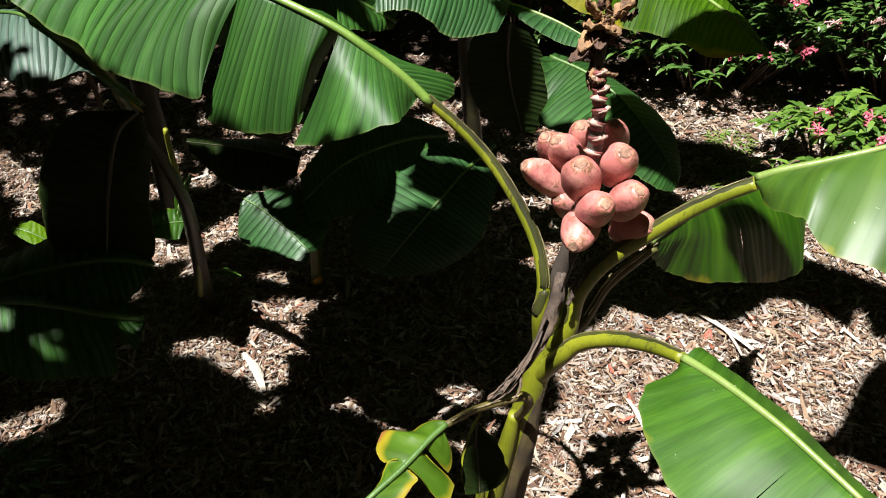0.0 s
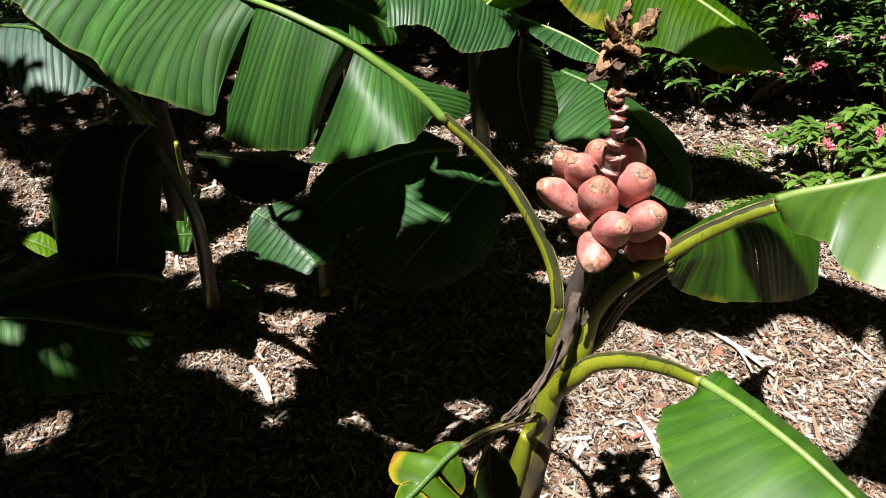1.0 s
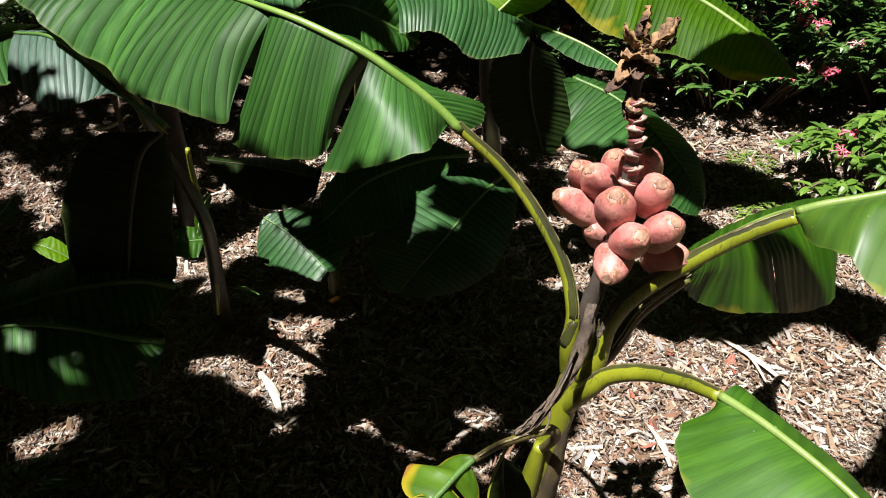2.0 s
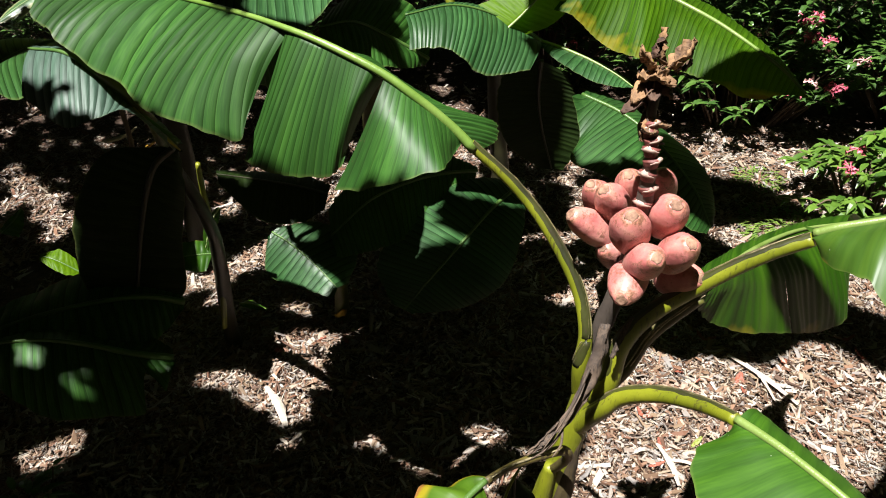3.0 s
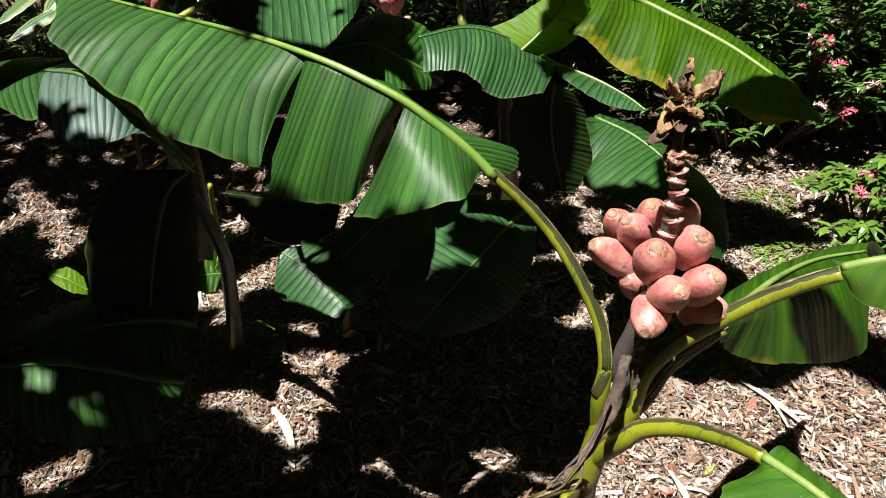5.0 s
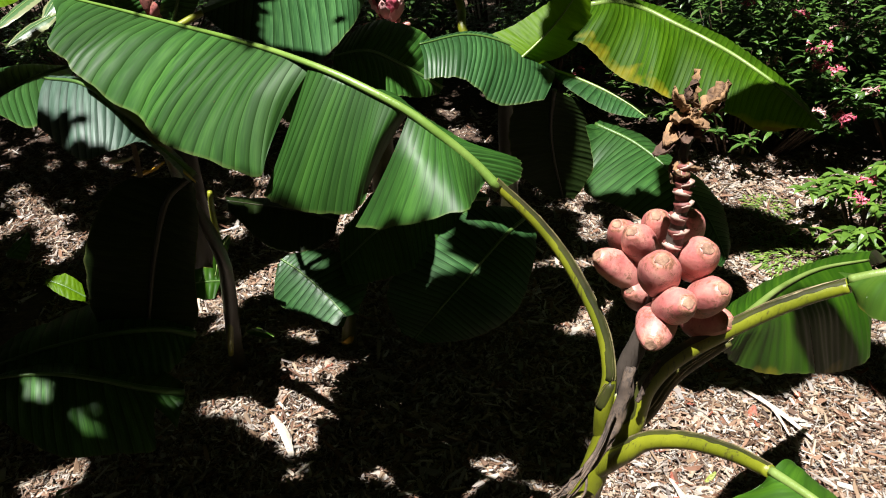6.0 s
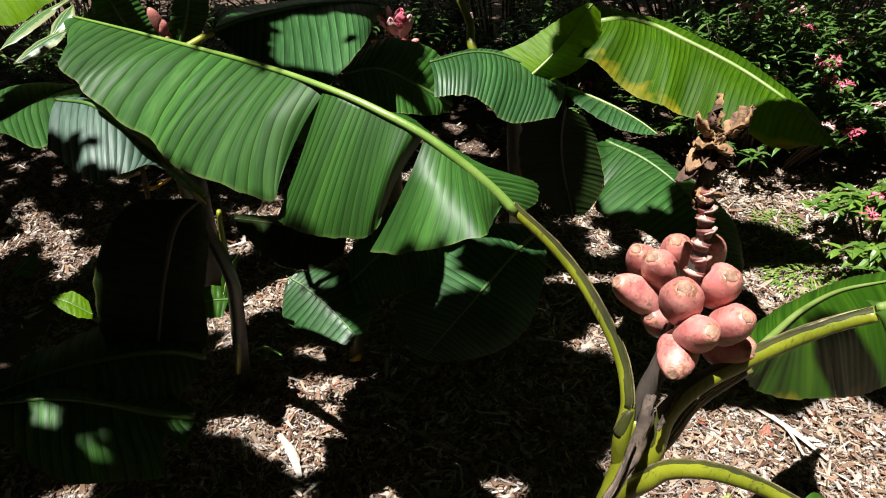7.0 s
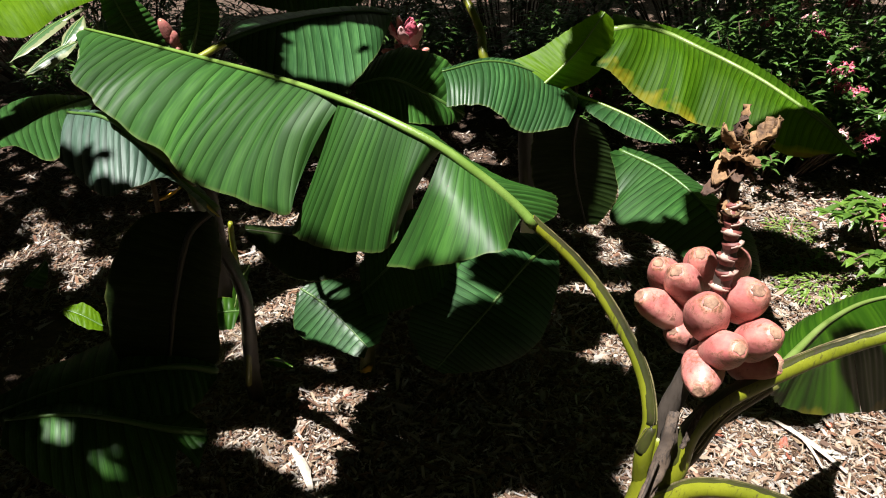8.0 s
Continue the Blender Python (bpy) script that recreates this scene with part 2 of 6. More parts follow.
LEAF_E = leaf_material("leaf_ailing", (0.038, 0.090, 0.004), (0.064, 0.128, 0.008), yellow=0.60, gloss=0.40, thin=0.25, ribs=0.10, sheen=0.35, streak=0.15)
RIB = stalk_material("midrib_green", (0.105, 0.165, 0.030), (0.16, 0.22, 0.060), spotty=0.0, rough=0.35)
STEM = stalk_material("stem_yellow_green", (0.100, 0.115, 0.006), (0.175, 0.188, 0.011), spotty=0.92, rough=0.40)
GROOVE = stalk_material("petiole_groove", (0.012, 0.014, 0.003), (0.042, 0.046, 0.007), spotty=1.0, rough=0.5)
STEM4 = stalk_material("stem_withered", (0.055, 0.040, 0.012), (0.13, 0.105, 0.022), spotty=1.15, rough=0.55)
# Deep shade on rear stems is put into this colour; also dark margins.
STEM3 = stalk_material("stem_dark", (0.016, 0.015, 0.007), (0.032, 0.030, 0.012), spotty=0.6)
RIB_DARK = stalk_material("midrib_dark", (0.044, 0.096, 0.018), (0.067, 0.126, 0.026), spotty=0.0, rough=0.4)
STEM2 = stalk_material("stem_olive", (0.055, 0.048, 0.014), (0.10, 0.105, 0.022), spotty=0.6)
PED = stalk_material("peduncle_grey", (0.020, 0.015, 0.011), (0.070, 0.054, 0.042), spotty=1.1, rough=0.7)
BROWN = dry_material("dry_bract", (0.035, 0.015, 0.007), (0.33, 0.185, 0.08))
BROWN_DARK = dry_material("dry_bract_dark", (0.028, 0.013, 0.008), (0.11, 0.055, 0.03))
SHEATH = stalk_material("dry_sheath", (0.018, 0.011, 0.007), (0.115, 0.078, 0.052), spots=(0.012, 0.008, 0.006), spotty=1.35, rough=0.8)
SHEATH_OLD = stalk_material("old_sheath", (0.024, 0.015, 0.007), (0.062, 0.046, 0.014), spots=(0.012, 0.008, 0.005), spotty=1.1, rough=0.7)
SCAR_RED = dry_material("bract_scar_red", (0.085, 0.020, 0.016), (0.22, 0.062, 0.048), 0.6)
SCAR_PALE = dry_material("bract_scar_pale", (0.25, 0.15, 0.12), (0.48, 0.36, 0.29), 0.6)
RIB_MAIN = stalk_material("midrib_grooved", (0.075, 0.145, 0.018), (0.135, 0.215, 0.042), spotty=0.0, rough=0.36)
TORN = dry_material("torn_margin_pale", (0.05, 0.035, 0.012), (0.42, 0.36, 0.20), 0.7)
MARGIN = dry_material("petiole_margin_dry", (0.033, 0.022, 0.010), (0.222, 0.185, 0.074))
FRUIT = fruit_material()
FRUIT_TIP = dry_material("fruit_tip_dry", (0.080, 0.034, 0.018), (0.40, 0.235, 0.150))
CHIPS = chip_material()
SOIL = soil_material()
PALEWOOD = dry_material("bleached_wood", (0.370, 0.311, 0.244), (0.518, 0.459, 0.385), 0.8)
REDLEAF = dry_material("fallen_leaf_red", (0.192, 0.041, 0.022), (0.296, 0.096, 0.052), 0.6)
YELLOWLEAF = dry_material("fallen_leaf_yellow", (0.459, 0.252, 0.015), (0.548, 0.340, 0.037), 0.5)
YELLOWING = dry_material("leaf_margin_yellow", (0.22, 0.17, 0.012), (0.36, 0.28, 0.03), 0.5)
GREENLEAF = dry_material("fallen_leaf_green", (0.10, 0.13, 0.01), (0.20, 0.22, 0.02), 0.5)
CREAMLEAF = dry_material("fallen_leaf_cream", (0.370, 0.340, 0.178), (0.488, 0.429, 0.266), 0.6)
SHRUB = small_leaf_material("shrub_leaf", (0.022, 0.060, 0.010), (0.080, 0.156, 0.026), thin=0.15)
SPRIG = small_leaf_material("sprig_leaf", (0.035, 0.085, 0.010), (0.115, 0.200, 0.026), thin=0.2)
COVER = small_leaf_material("cover_leaf", (0.074, 0.141, 0.022), (0.178, 0.252, 0.044))
VARIEGATED = small_leaf_material("variegated_leaf", (0.037, 0.089, 0.030), (0.059, 0.126, 0.037), edge=(0.17, 0.19, 0.09))
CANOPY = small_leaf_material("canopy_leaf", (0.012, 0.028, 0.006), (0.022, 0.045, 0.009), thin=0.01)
PETAL = dry_material("flower_pink", (0.459, 0.044, 0.096), (0.548, 0.163, 0.200), 0.5)
PETAL_PALE = dry_material("flower_pale_pink", (0.548, 0.266, 0.266), (0.592, 0.370, 0.340), 0.5)
BARK = dry_material("twig_bark", (0.07, 0.045, 0.03), (0.15, 0.10, 0.06), 0.85)

# ---- building tools ----
def part(name, bm, material, parent=None, label="", smooth=True):
    """Links a bmesh as one mesh object under a thing or a part."""
    me = bpy.data.meshes.new(name)
    bm.to_mesh(me)
    bm.free()
    if smooth:
        me.polygons.foreach_set("use_smooth", [True] * len(me.polygons))
    me.materials.append(material)
    ob = new(name, me)
    ob.parent = parent
    if label:
        ob["label"] = label
    return ob


def thing(name, label, category, group="", kind=""):
    return tagged(new(name), label, category, group, kind)


def spline(pts, n):
    """n points along a smooth line through pts, at even steps of the point number."""
    p = np.array(pts, float)
    p = np.vstack([2 * p[0] - p[1], p, 2 * p[-1] - p[-2]])
    s = np.linspace(0, len(pts) - 1, n)
    i = np.minimum(s.astype(int), len(pts) - 2)
    f = (s - i)[:, None]
    a, b, c, d = p[i], p[i + 1], p[i + 2], p[i + 3]
    return 0.5 * (2 * b + (c - a) * f + (2 * a - 5 * b + 4 * c - d) * f ** 2 + (3 * b - a - 3 * c + d) * f ** 3)


def tube_mesh(bm, pts, radii, sides=12, n=0, flat=1.0, rough=0.0):
    """A tapered, closed tube through pts; flat squeezes it, rough makes it uneven."""
    n = n or max(8, 6 * len(pts))
    c = spline(pts, n)
    r = np.interp(np.linspace(0, 1, n), np.linspace(0, 1, len(radii)), radii).tolist()
    rings = []
    side = None
    for i in range(n):
        t = Vector(c[min(i + 1, n - 1)] - c[max(i - 1, 0)]).normalized()
        if side is None:
            side = t.cross(Vector((0.31, 0.17, 0.93)))
        side = (side - t * side.dot(t)).normalized()
        up = t.cross(side)
        ring = []
        for j in range(sides):
            a = 2 * math.pi * j / sides
            k = r[i] * (1 + rough * noise.noise(Vector(c[i]) * 40 + Vector((0, 0, a))))
            ring.append(bm.verts.new(Vector(c[i]) + k * (math.cos(a) * side + flat * math.sin(a) * up)))
        rings.append(ring)
    for q, w in zip(rings, rings[1:]):
        for j in range(sides):
            bm.faces.new((q[j], q[(j + 1) % sides], w[(j + 1) % sides], w[j]))
    bm.faces.new(rings[0][::-1])
    bm.faces.new(rings[-1])
    return bm


def tube(name, pts, radii, material, parent, label="", **kw):
    return part(name, tube_mesh(bmesh.new(), pts, radii, **kw), material, parent, label)


def petiole(parent, pts, radii, label="", material=None, n=48, margin=True, groove=0):
    """A leaf stalk with its dry, dark, wing-like margin along the upper side; groove: degrees up the near side at which its dark channel begins."""
    ob = tube("petiole", pts, radii, material or STEM, parent, label, n=n)
    if margin:
        c = spline(pts, n)
        bm = bmesh.new()
        r = np.interp(np.linspace(0, 1, n), np.linspace(0, 1, len(radii)), radii).tolist()
        rows, channel = [], []
        dark = bmesh.new()
        for i in range(n):
            t = Vector(c[min(i + 1, n - 1)] - c[max(i - 1, 0)]).normalized()
            side = t.cross(Vector((0, 0, 1)))
            side = side.normalized() if side.length > 1e-3 else Vector((1, 0, 0))
            up = side.cross(t).normalized()
            jag = 0.5 + 0.5 * noise.noise(Vector((i * 0.45, r[0] * 900, 0)))
            far = side if side.y > 0 else -side
            w = r[i]
            row = [(0.62, 0.74), (0.58, 0.88 + 0.20 * jag), (0.48, 0.84), (0.12, 0.985), (0.10, 1.02 + 0.10 * (1 - jag)), (0.02, 0.99)]
            rows.append([bm.verts.new(Vector(c[i]) + far * (a * w) + up * (b * w)) for a, b in row])
            first = groove + 9 * noise.noise(Vector((i * 0.30, r[0] * 700, 2.0))) + 9 * noise.noise(Vector((i * 1.1, r[0] * 300, 5.0)))
            turns = [radians(first + (112 - first) * k / 5) for k in range(6)]
            channel.append([dark.verts.new(Vector(c[i]) + (1.0 + (0.05 if 0 < k else -0.04)) * w * (up * math.sin(a) - far * math.cos(a))) for k, a in enumerate(turns)])
        for q, w in zip(rows, rows[1:]):
            for j in (0, 1, 3, 4):
                bm.faces.new((q[j], q[j + 1], w[j + 1], w[j]))
        part("petiole_margin", bm, MARGIN, ob, "dry brown margin")
        if groove:
            for q, w in zip(channel, channel[1:]):
                for j in range(5):
                    dark.faces.new((q[j], q[j + 1], w[j + 1], w[j]))
            part("petiole_groove", dark, GROOVE, ob, "dark speckled channel")
        else:
            dark.free()
    return ob


def leaf(parent, material, rib, left, right, tears=(), bulge=0.08, thick=(0.006, 0.002), wave=0.006, pleat=0.0010, seed=0, label="", rib_material=None, name="leaf", period=0.0155, step=0.0035, flaps=(), ease=False):
    """A banana leaf. rib: the midrib from base to tip; left, right: the two edges beside it, point by point.
    tears: (side 0 or 1, place along 0 to 1, depth 0 to 1, width in metres at the edge). One blade mesh with its midrib under it.
    flaps take the place of left where the blade is torn into loose pieces: (from, to along the midrib, edge, bow of the first side, bow of the last side, crest, roll of the two sides)."""
    bm = bmesh.new()
    uvl = bm.loops.layers.uv.new("UVMap")
    coarse = spline(rib, 40)
    length = float(np.sum(np.linalg.norm(np.diff(coarse, axis=0), axis=1)))
    n = max(30, int(length / step))
    fine_n = 400
    R = spline(rib, fine_n)
    m = 11
    coords = {}
    for which, edge in ((0, left), (1, right)):
        if edge is None:
            continue
        E = spline(edge, fine_n)
        cuts = sorted((s, d, w) for k, s, d, w in tears if k == which)
        bounds = [(0.0, 0.0, 0.0)] + cuts + [(1.0, 0.0, 0.0)]
        for si in range(len(bounds) - 1):
            (sa, da, wa), (sb, db, wb) = bounds[si], bounds[si + 1]
            cols = max(3, int(n * (sb - sa)) + 1)
            grid = []
            lift = 0.010 * math.sin(7.3 * (si + 1) + seed) if cuts else 0.0
            for i in range(cols):
                f = i / (cols - 1)
                col = []
                for j in range(m + 1):
                    q = j / m
                    ra = max(0.0, (q - 1 + da) / da) ** 0.5 if da else 0.0
                    rb = max(0.0, (q - 1 + db) / db) ** 0.5 if db else 0.0
                    s = (sa + ra * wa / length) + f * (sb - rb * wb / length - sa - ra * wa / length)
                    x = min(max(s, 0.0), 1.0) * (fine_n - 1)
                    a = min(int(x), fine_n - 2)
                    g = x - a
                    p, e = R[a] * (1 - g) + R[a + 1] * g, E[a] * (1 - g) + E[a + 1] * g
                    t = Vector(R[a + 1] - R[a])
                    v = Vector(e - p)
                    nrm = t.cross(v)
                    if nrm.length < 1e-9:
                        nrm = Vector((0, 0, 1))
                    nrm.normalize()
                    if nrm.z < 0:
                        nrm = -nrm
                    wd = v.length
                    und = noise.noise(Vector((s * length * 9 + seed * 7.1, q * 1.3, which * 5.0))) * wave * q
                    und += noise.noise(Vector((s * length * 34 + seed * 3.7, q * 0.7, which * 9.0))) * wave * 0.35 * q
                    phase = (s * length + q * 0.008) / period + 0.8 * noise.noise(Vector((s * length * 14, seed, q * 0.4))) + 0.25 * noise.noise(Vector((s * length * 55, seed + 4, q * 0.6)))
                    und += pleat * (0.35 + 0.9 * abs(noise.noise(Vector((s * length * 8, seed + 9, q * 1.5))))) * 1.3 * (2 * abs(math.sin(math.pi * phase)) - 1.2) * min(1.0, q * 4)
                    h = bulge * wd * 4 * q * (1 - q) * 0.5 + und + lift * max(ra, rb) ** 1.5
                    jag = 0.0
                    if j == m:
                        jag = 0.0035 * noise.noise(Vector((s * length * 60, seed * 2.0, which)))
                    col.append((Vector(p) + v * (q + jag / max(wd, 0.02)) + nrm * h, (phase, q)))
                grid.append(col)
            verts = [[bm.verts.new(c[0]) for c in col] for col in grid]
            for i in range(cols - 1):
                for j in range(m):
                    quad = ((i, j), (i + 1, j), (i + 1, j + 1), (i, j + 1))
                    if which:
                        quad = quad[::-1]
                    face = bm.faces.new([verts[a][b] for a, b in quad])
                    for loop, (a, b) in zip(face.loops, quad):
                        loop[uvl].uv = grid[a][b][1]
    for fi, (s0, s1, edge, bow0, bow1, crest, roll) in enumerate(flaps):
        cols = max(6, int(n * (s1 - s0)) + 1)
        E = spline(edge, cols)
        rows, marks = [], []
        for i in range(cols):
            f = i / (cols - 1)
            s = s0 + f * (s1 - s0)
            x = s * (fine_n - 1)
            a = min(int(x), fine_n - 2)
            p = Vector(R[a] * (1 - x + a) + R[a + 1] * (x - a))
            v = Vector(E[i]) - p
            nrm = Vector(R[a + 1] - R[a]).cross(v).normalized()
            if nrm.z < 0:
                nrm = -nrm
            row, mark = [], []
            for j in range(2 * m + 1):
                q = j / (2 * m)
                arc = 4 * q * (1 - q)
                h = bulge * v.length * arc * 0.5
                h += noise.noise(Vector((s * length * 9 + seed * 7.1, q * 1.3, fi))) * wave * q + noise.noise(Vector((s * length * 34 + seed, q * 0.7, fi))) * wave * 0.3 * q
                phase = (s * length + q * 0.008) / period + 0.55 * noise.noise(Vector((s * length * 14, seed, q * 0.4)))
                tooth = phase % 1.0
                tooth = tooth / 0.8 if tooth < 0.8 else (1 - tooth) / 0.2
                h += pleat * (min(1.0, 0.06 + 2.5 * max(0.0, s - 0.45)) if ease else 1.0) * (0.5 + abs(noise.noise(Vector((s * length * 8, seed + 9, q * 1.5))))) * 2 * (tooth - 0.5) * min(1.0, q * 4)
                for c0, c1, w, high in crest:
                    h += high * math.exp(-((f - c0 - (c1 - c0) * q) / w) ** 2) * min(1.0, q * 3)
                h -= (roll[0] * max(0.0, 1 - f / 0.16) ** 2 + roll[1] * max(0.0, 1 - (1 - f) / 0.16) ** 2) * math.sin(math.pi * min(1.0, 0.15 + 0.85 * q))
                jag = 0.0030 * noise.noise(Vector((s * length * 60, seed * 2.0, fi))) if j == 2 * m else 0.0
                row.append(p + v * (q + jag / max(v.length, 0.02)) + nrm * h + Vector(bow0) * arc * (1 - f) ** 3 + Vector(bow1) * arc * f ** 3)
                mark.append((phase, q))
            rows.append([bm.verts.new(c) for c in row])
            marks.append(mark)
        for i in range(cols - 1):
            for j in range(2 * m):
                quad = ((i, j), (i + 1, j), (i + 1, j + 1), (i, j + 1))
                face = bm.faces.new([rows[a][b] for a, b in quad])
                for loop, (a, b) in zip(face.loops, quad):
                    loop[uvl].uv = marks[a][b]
    bmesh.ops.remove_doubles(bm, verts=bm.verts, dist=0.0002)
    blade = part(name, bm, material, parent, label)
    tube("midrib", [tuple(Vector(p) + Vector((0, 0, thick[0] * 0.25))) for p in rib], np.linspace(thick[0], thick[1], 6), rib_material or RIB, blade, "pale green midrib", sides=8, n=40)
    return blade

# ---- ground ----
def ground_height(x, y):
    return 0.012 * noise.noise(Vector((x * 1.7, y * 1.7, 0.0))) + 0.008 * noise.noise(Vector((x * 5.0, y * 5.0, 3.0)))


def ground_sheet():
    """Fine near the beds, then reaching far out in ever larger steps."""
    fine = np.arange(-4.0, 6.01, 0.08)
    far = np.array([8, 12, 20, 40, 90, 200.0])
    xs = np.concatenate([-far[::-1], fine, far])
    ys = np.concatenate([-far[::-1], fine, far])
    bm = bmesh.new()
    g = [[bm.verts.new((x, y, ground_height(x, y) if abs(x) < 7 and abs(y) < 7 else 0.0)) for y in ys] for x in xs]
    for i in range(len(xs) - 1):
        for j in range(len(ys) - 1):
            bm.faces.new((g[i][j], g[i + 1][j], g[i + 1][j + 1], g[i][j + 1]))
    return tagged(part("ground", bm, SOIL), "dark soil of a planting bed under wood chip mulch", "ground", kind="structure")


ground = ground_sheet()

# ---- the fruiting pink banana plant ----
plant = thing("banana_plant", "pink-fruited banana plant with broad glossy leaves rooted in wood chips", "banana plant")
tube("pseudostem", [(0.055, 1.345, -0.02), (0.075, 1.338, 0.15), (0.1, 1.328, 0.4), (0.13, 1.32, 0.56), (0.152, 1.318, 0.68), (0.163, 1.322, 0.78)], (0.032, 0.028, 0.0235, 0.0205, 0.0180, 0.014), STEM, plant, "yellow-green stem with brown speckles", sides=18, n=50, rough=0.06)
tube("leaf_sheath", [(0.068, 1.33, 0.2), (0.085, 1.315, 0.38), (0.103, 1.305, 0.5), (0.112, 1.30, 0.575)], (0.020, 0.018, 0.013, 0.009), STEM, plant, sides=14, n=24, rough=0.08)

# big leaf arching over to one side
# The low groove angle widens the dark channel, painting in the side's shade.
petiole(plant, [(0.150, 1.322, 0.70), (0.144, 1.312, 0.755), (0.148, 1.319, 0.808), (0.136, 1.342, 0.866), (0.099, 1.372, 0.934), (0.058, 1.390, 0.987), (0.003, 1.398, 1.042)], (0.0135, 0.0112, 0.0094, 0.0086, 0.0078, 0.0073, 0.0066), "yellow-green petiole with a dark groove widened to imitate shade", n=60, groove=36)
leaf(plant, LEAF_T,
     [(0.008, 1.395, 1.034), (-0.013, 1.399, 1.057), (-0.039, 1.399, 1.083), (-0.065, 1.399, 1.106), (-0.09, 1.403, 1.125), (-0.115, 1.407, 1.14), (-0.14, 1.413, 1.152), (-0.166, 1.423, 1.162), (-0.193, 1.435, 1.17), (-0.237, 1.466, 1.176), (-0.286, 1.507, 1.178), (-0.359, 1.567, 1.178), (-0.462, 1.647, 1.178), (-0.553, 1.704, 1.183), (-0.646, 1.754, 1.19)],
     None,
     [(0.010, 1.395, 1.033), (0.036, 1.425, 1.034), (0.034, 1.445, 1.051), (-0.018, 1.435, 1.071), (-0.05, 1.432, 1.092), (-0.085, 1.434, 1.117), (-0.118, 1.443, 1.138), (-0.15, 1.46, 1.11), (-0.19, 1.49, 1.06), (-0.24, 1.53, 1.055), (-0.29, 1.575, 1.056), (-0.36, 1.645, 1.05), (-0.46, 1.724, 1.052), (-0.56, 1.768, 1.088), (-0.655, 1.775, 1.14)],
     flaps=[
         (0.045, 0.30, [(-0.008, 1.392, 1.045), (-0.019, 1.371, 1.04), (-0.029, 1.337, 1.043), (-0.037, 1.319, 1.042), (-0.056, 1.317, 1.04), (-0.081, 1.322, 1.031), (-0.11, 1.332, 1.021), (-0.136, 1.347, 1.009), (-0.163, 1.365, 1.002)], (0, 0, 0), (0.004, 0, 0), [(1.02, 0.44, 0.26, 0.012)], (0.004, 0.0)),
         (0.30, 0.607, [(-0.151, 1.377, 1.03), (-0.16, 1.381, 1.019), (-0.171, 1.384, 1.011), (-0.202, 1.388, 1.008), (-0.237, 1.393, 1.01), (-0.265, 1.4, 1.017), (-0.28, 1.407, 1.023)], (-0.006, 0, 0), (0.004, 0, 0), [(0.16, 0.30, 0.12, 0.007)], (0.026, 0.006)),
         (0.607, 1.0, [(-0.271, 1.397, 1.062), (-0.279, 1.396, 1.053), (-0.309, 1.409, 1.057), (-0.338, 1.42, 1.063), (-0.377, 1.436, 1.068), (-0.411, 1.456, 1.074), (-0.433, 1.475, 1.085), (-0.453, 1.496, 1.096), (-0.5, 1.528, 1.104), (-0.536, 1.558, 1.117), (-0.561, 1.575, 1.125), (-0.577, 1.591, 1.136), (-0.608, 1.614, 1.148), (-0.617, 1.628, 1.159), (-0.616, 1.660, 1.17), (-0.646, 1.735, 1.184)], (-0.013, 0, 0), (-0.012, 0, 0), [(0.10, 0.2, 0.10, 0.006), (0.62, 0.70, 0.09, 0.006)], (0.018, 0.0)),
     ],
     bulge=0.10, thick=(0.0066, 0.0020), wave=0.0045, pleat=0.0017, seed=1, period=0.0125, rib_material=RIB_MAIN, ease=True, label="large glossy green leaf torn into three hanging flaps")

# leaf reaching out to the other side
petiole(plant, [(0.158, 1.318, 0.70), (0.177, 1.294, 0.738), (0.189, 1.294, 0.807), (0.223, 1.295, 0.858), (0.284, 1.276, 0.925), (0.327, 1.258, 0.968), (0.362, 1.242, 0.996)], (0.0145, 0.0140, 0.0122, 0.0110, 0.0095, 0.0086, 0.0076), "yellow-green petiole with a black-speckled rim", n=60, groove=46)
leaf(plant, LEAF_G,
     [(0.362, 1.244, 1.001), (0.383, 1.234, 1.015), (0.409, 1.224, 1.027), (0.437, 1.216, 1.039), (0.472, 1.214, 1.049), (0.521, 1.223, 1.055), (0.585, 1.238, 1.062)],
     None,
     [(0.358, 1.258, 1.000), (0.430, 1.300, 0.960), (0.480, 1.315, 0.955), (0.540, 1.325, 0.950), (0.640, 1.335, 0.955), (0.760, 1.345, 0.965), (0.845, 1.314, 0.999)],
     flaps=[(0.0, 1.0, [(0.363, 1.235, 1.002), (0.362, 1.231, 0.994), (0.363, 1.216, 0.988), (0.363, 1.191, 0.991), (0.367, 1.164, 1.000), (0.374, 1.148, 1.003), (0.377, 1.134, 0.996), (0.386, 1.119, 0.989), (0.403, 1.109, 0.984), (0.423, 1.099, 0.979), (0.456, 1.090, 0.970), (0.499, 1.097, 0.980), (0.542, 1.182, 1.085)], (-0.006, 0, 0), (0, 0, 0), [(0.20, 0.26, 0.09, 0.005), (0.50, 0.46, 0.12, 0.012), (0.78, 0.74, 0.08, 0.007)], (0.006, 0.0))],
     bulge=0.18, thick=(0.0050, 0.002), wave=0.008, pleat=0.0003, seed=2, label="broad glossy leaf with a yellowing wavy edge and painted dew glints")

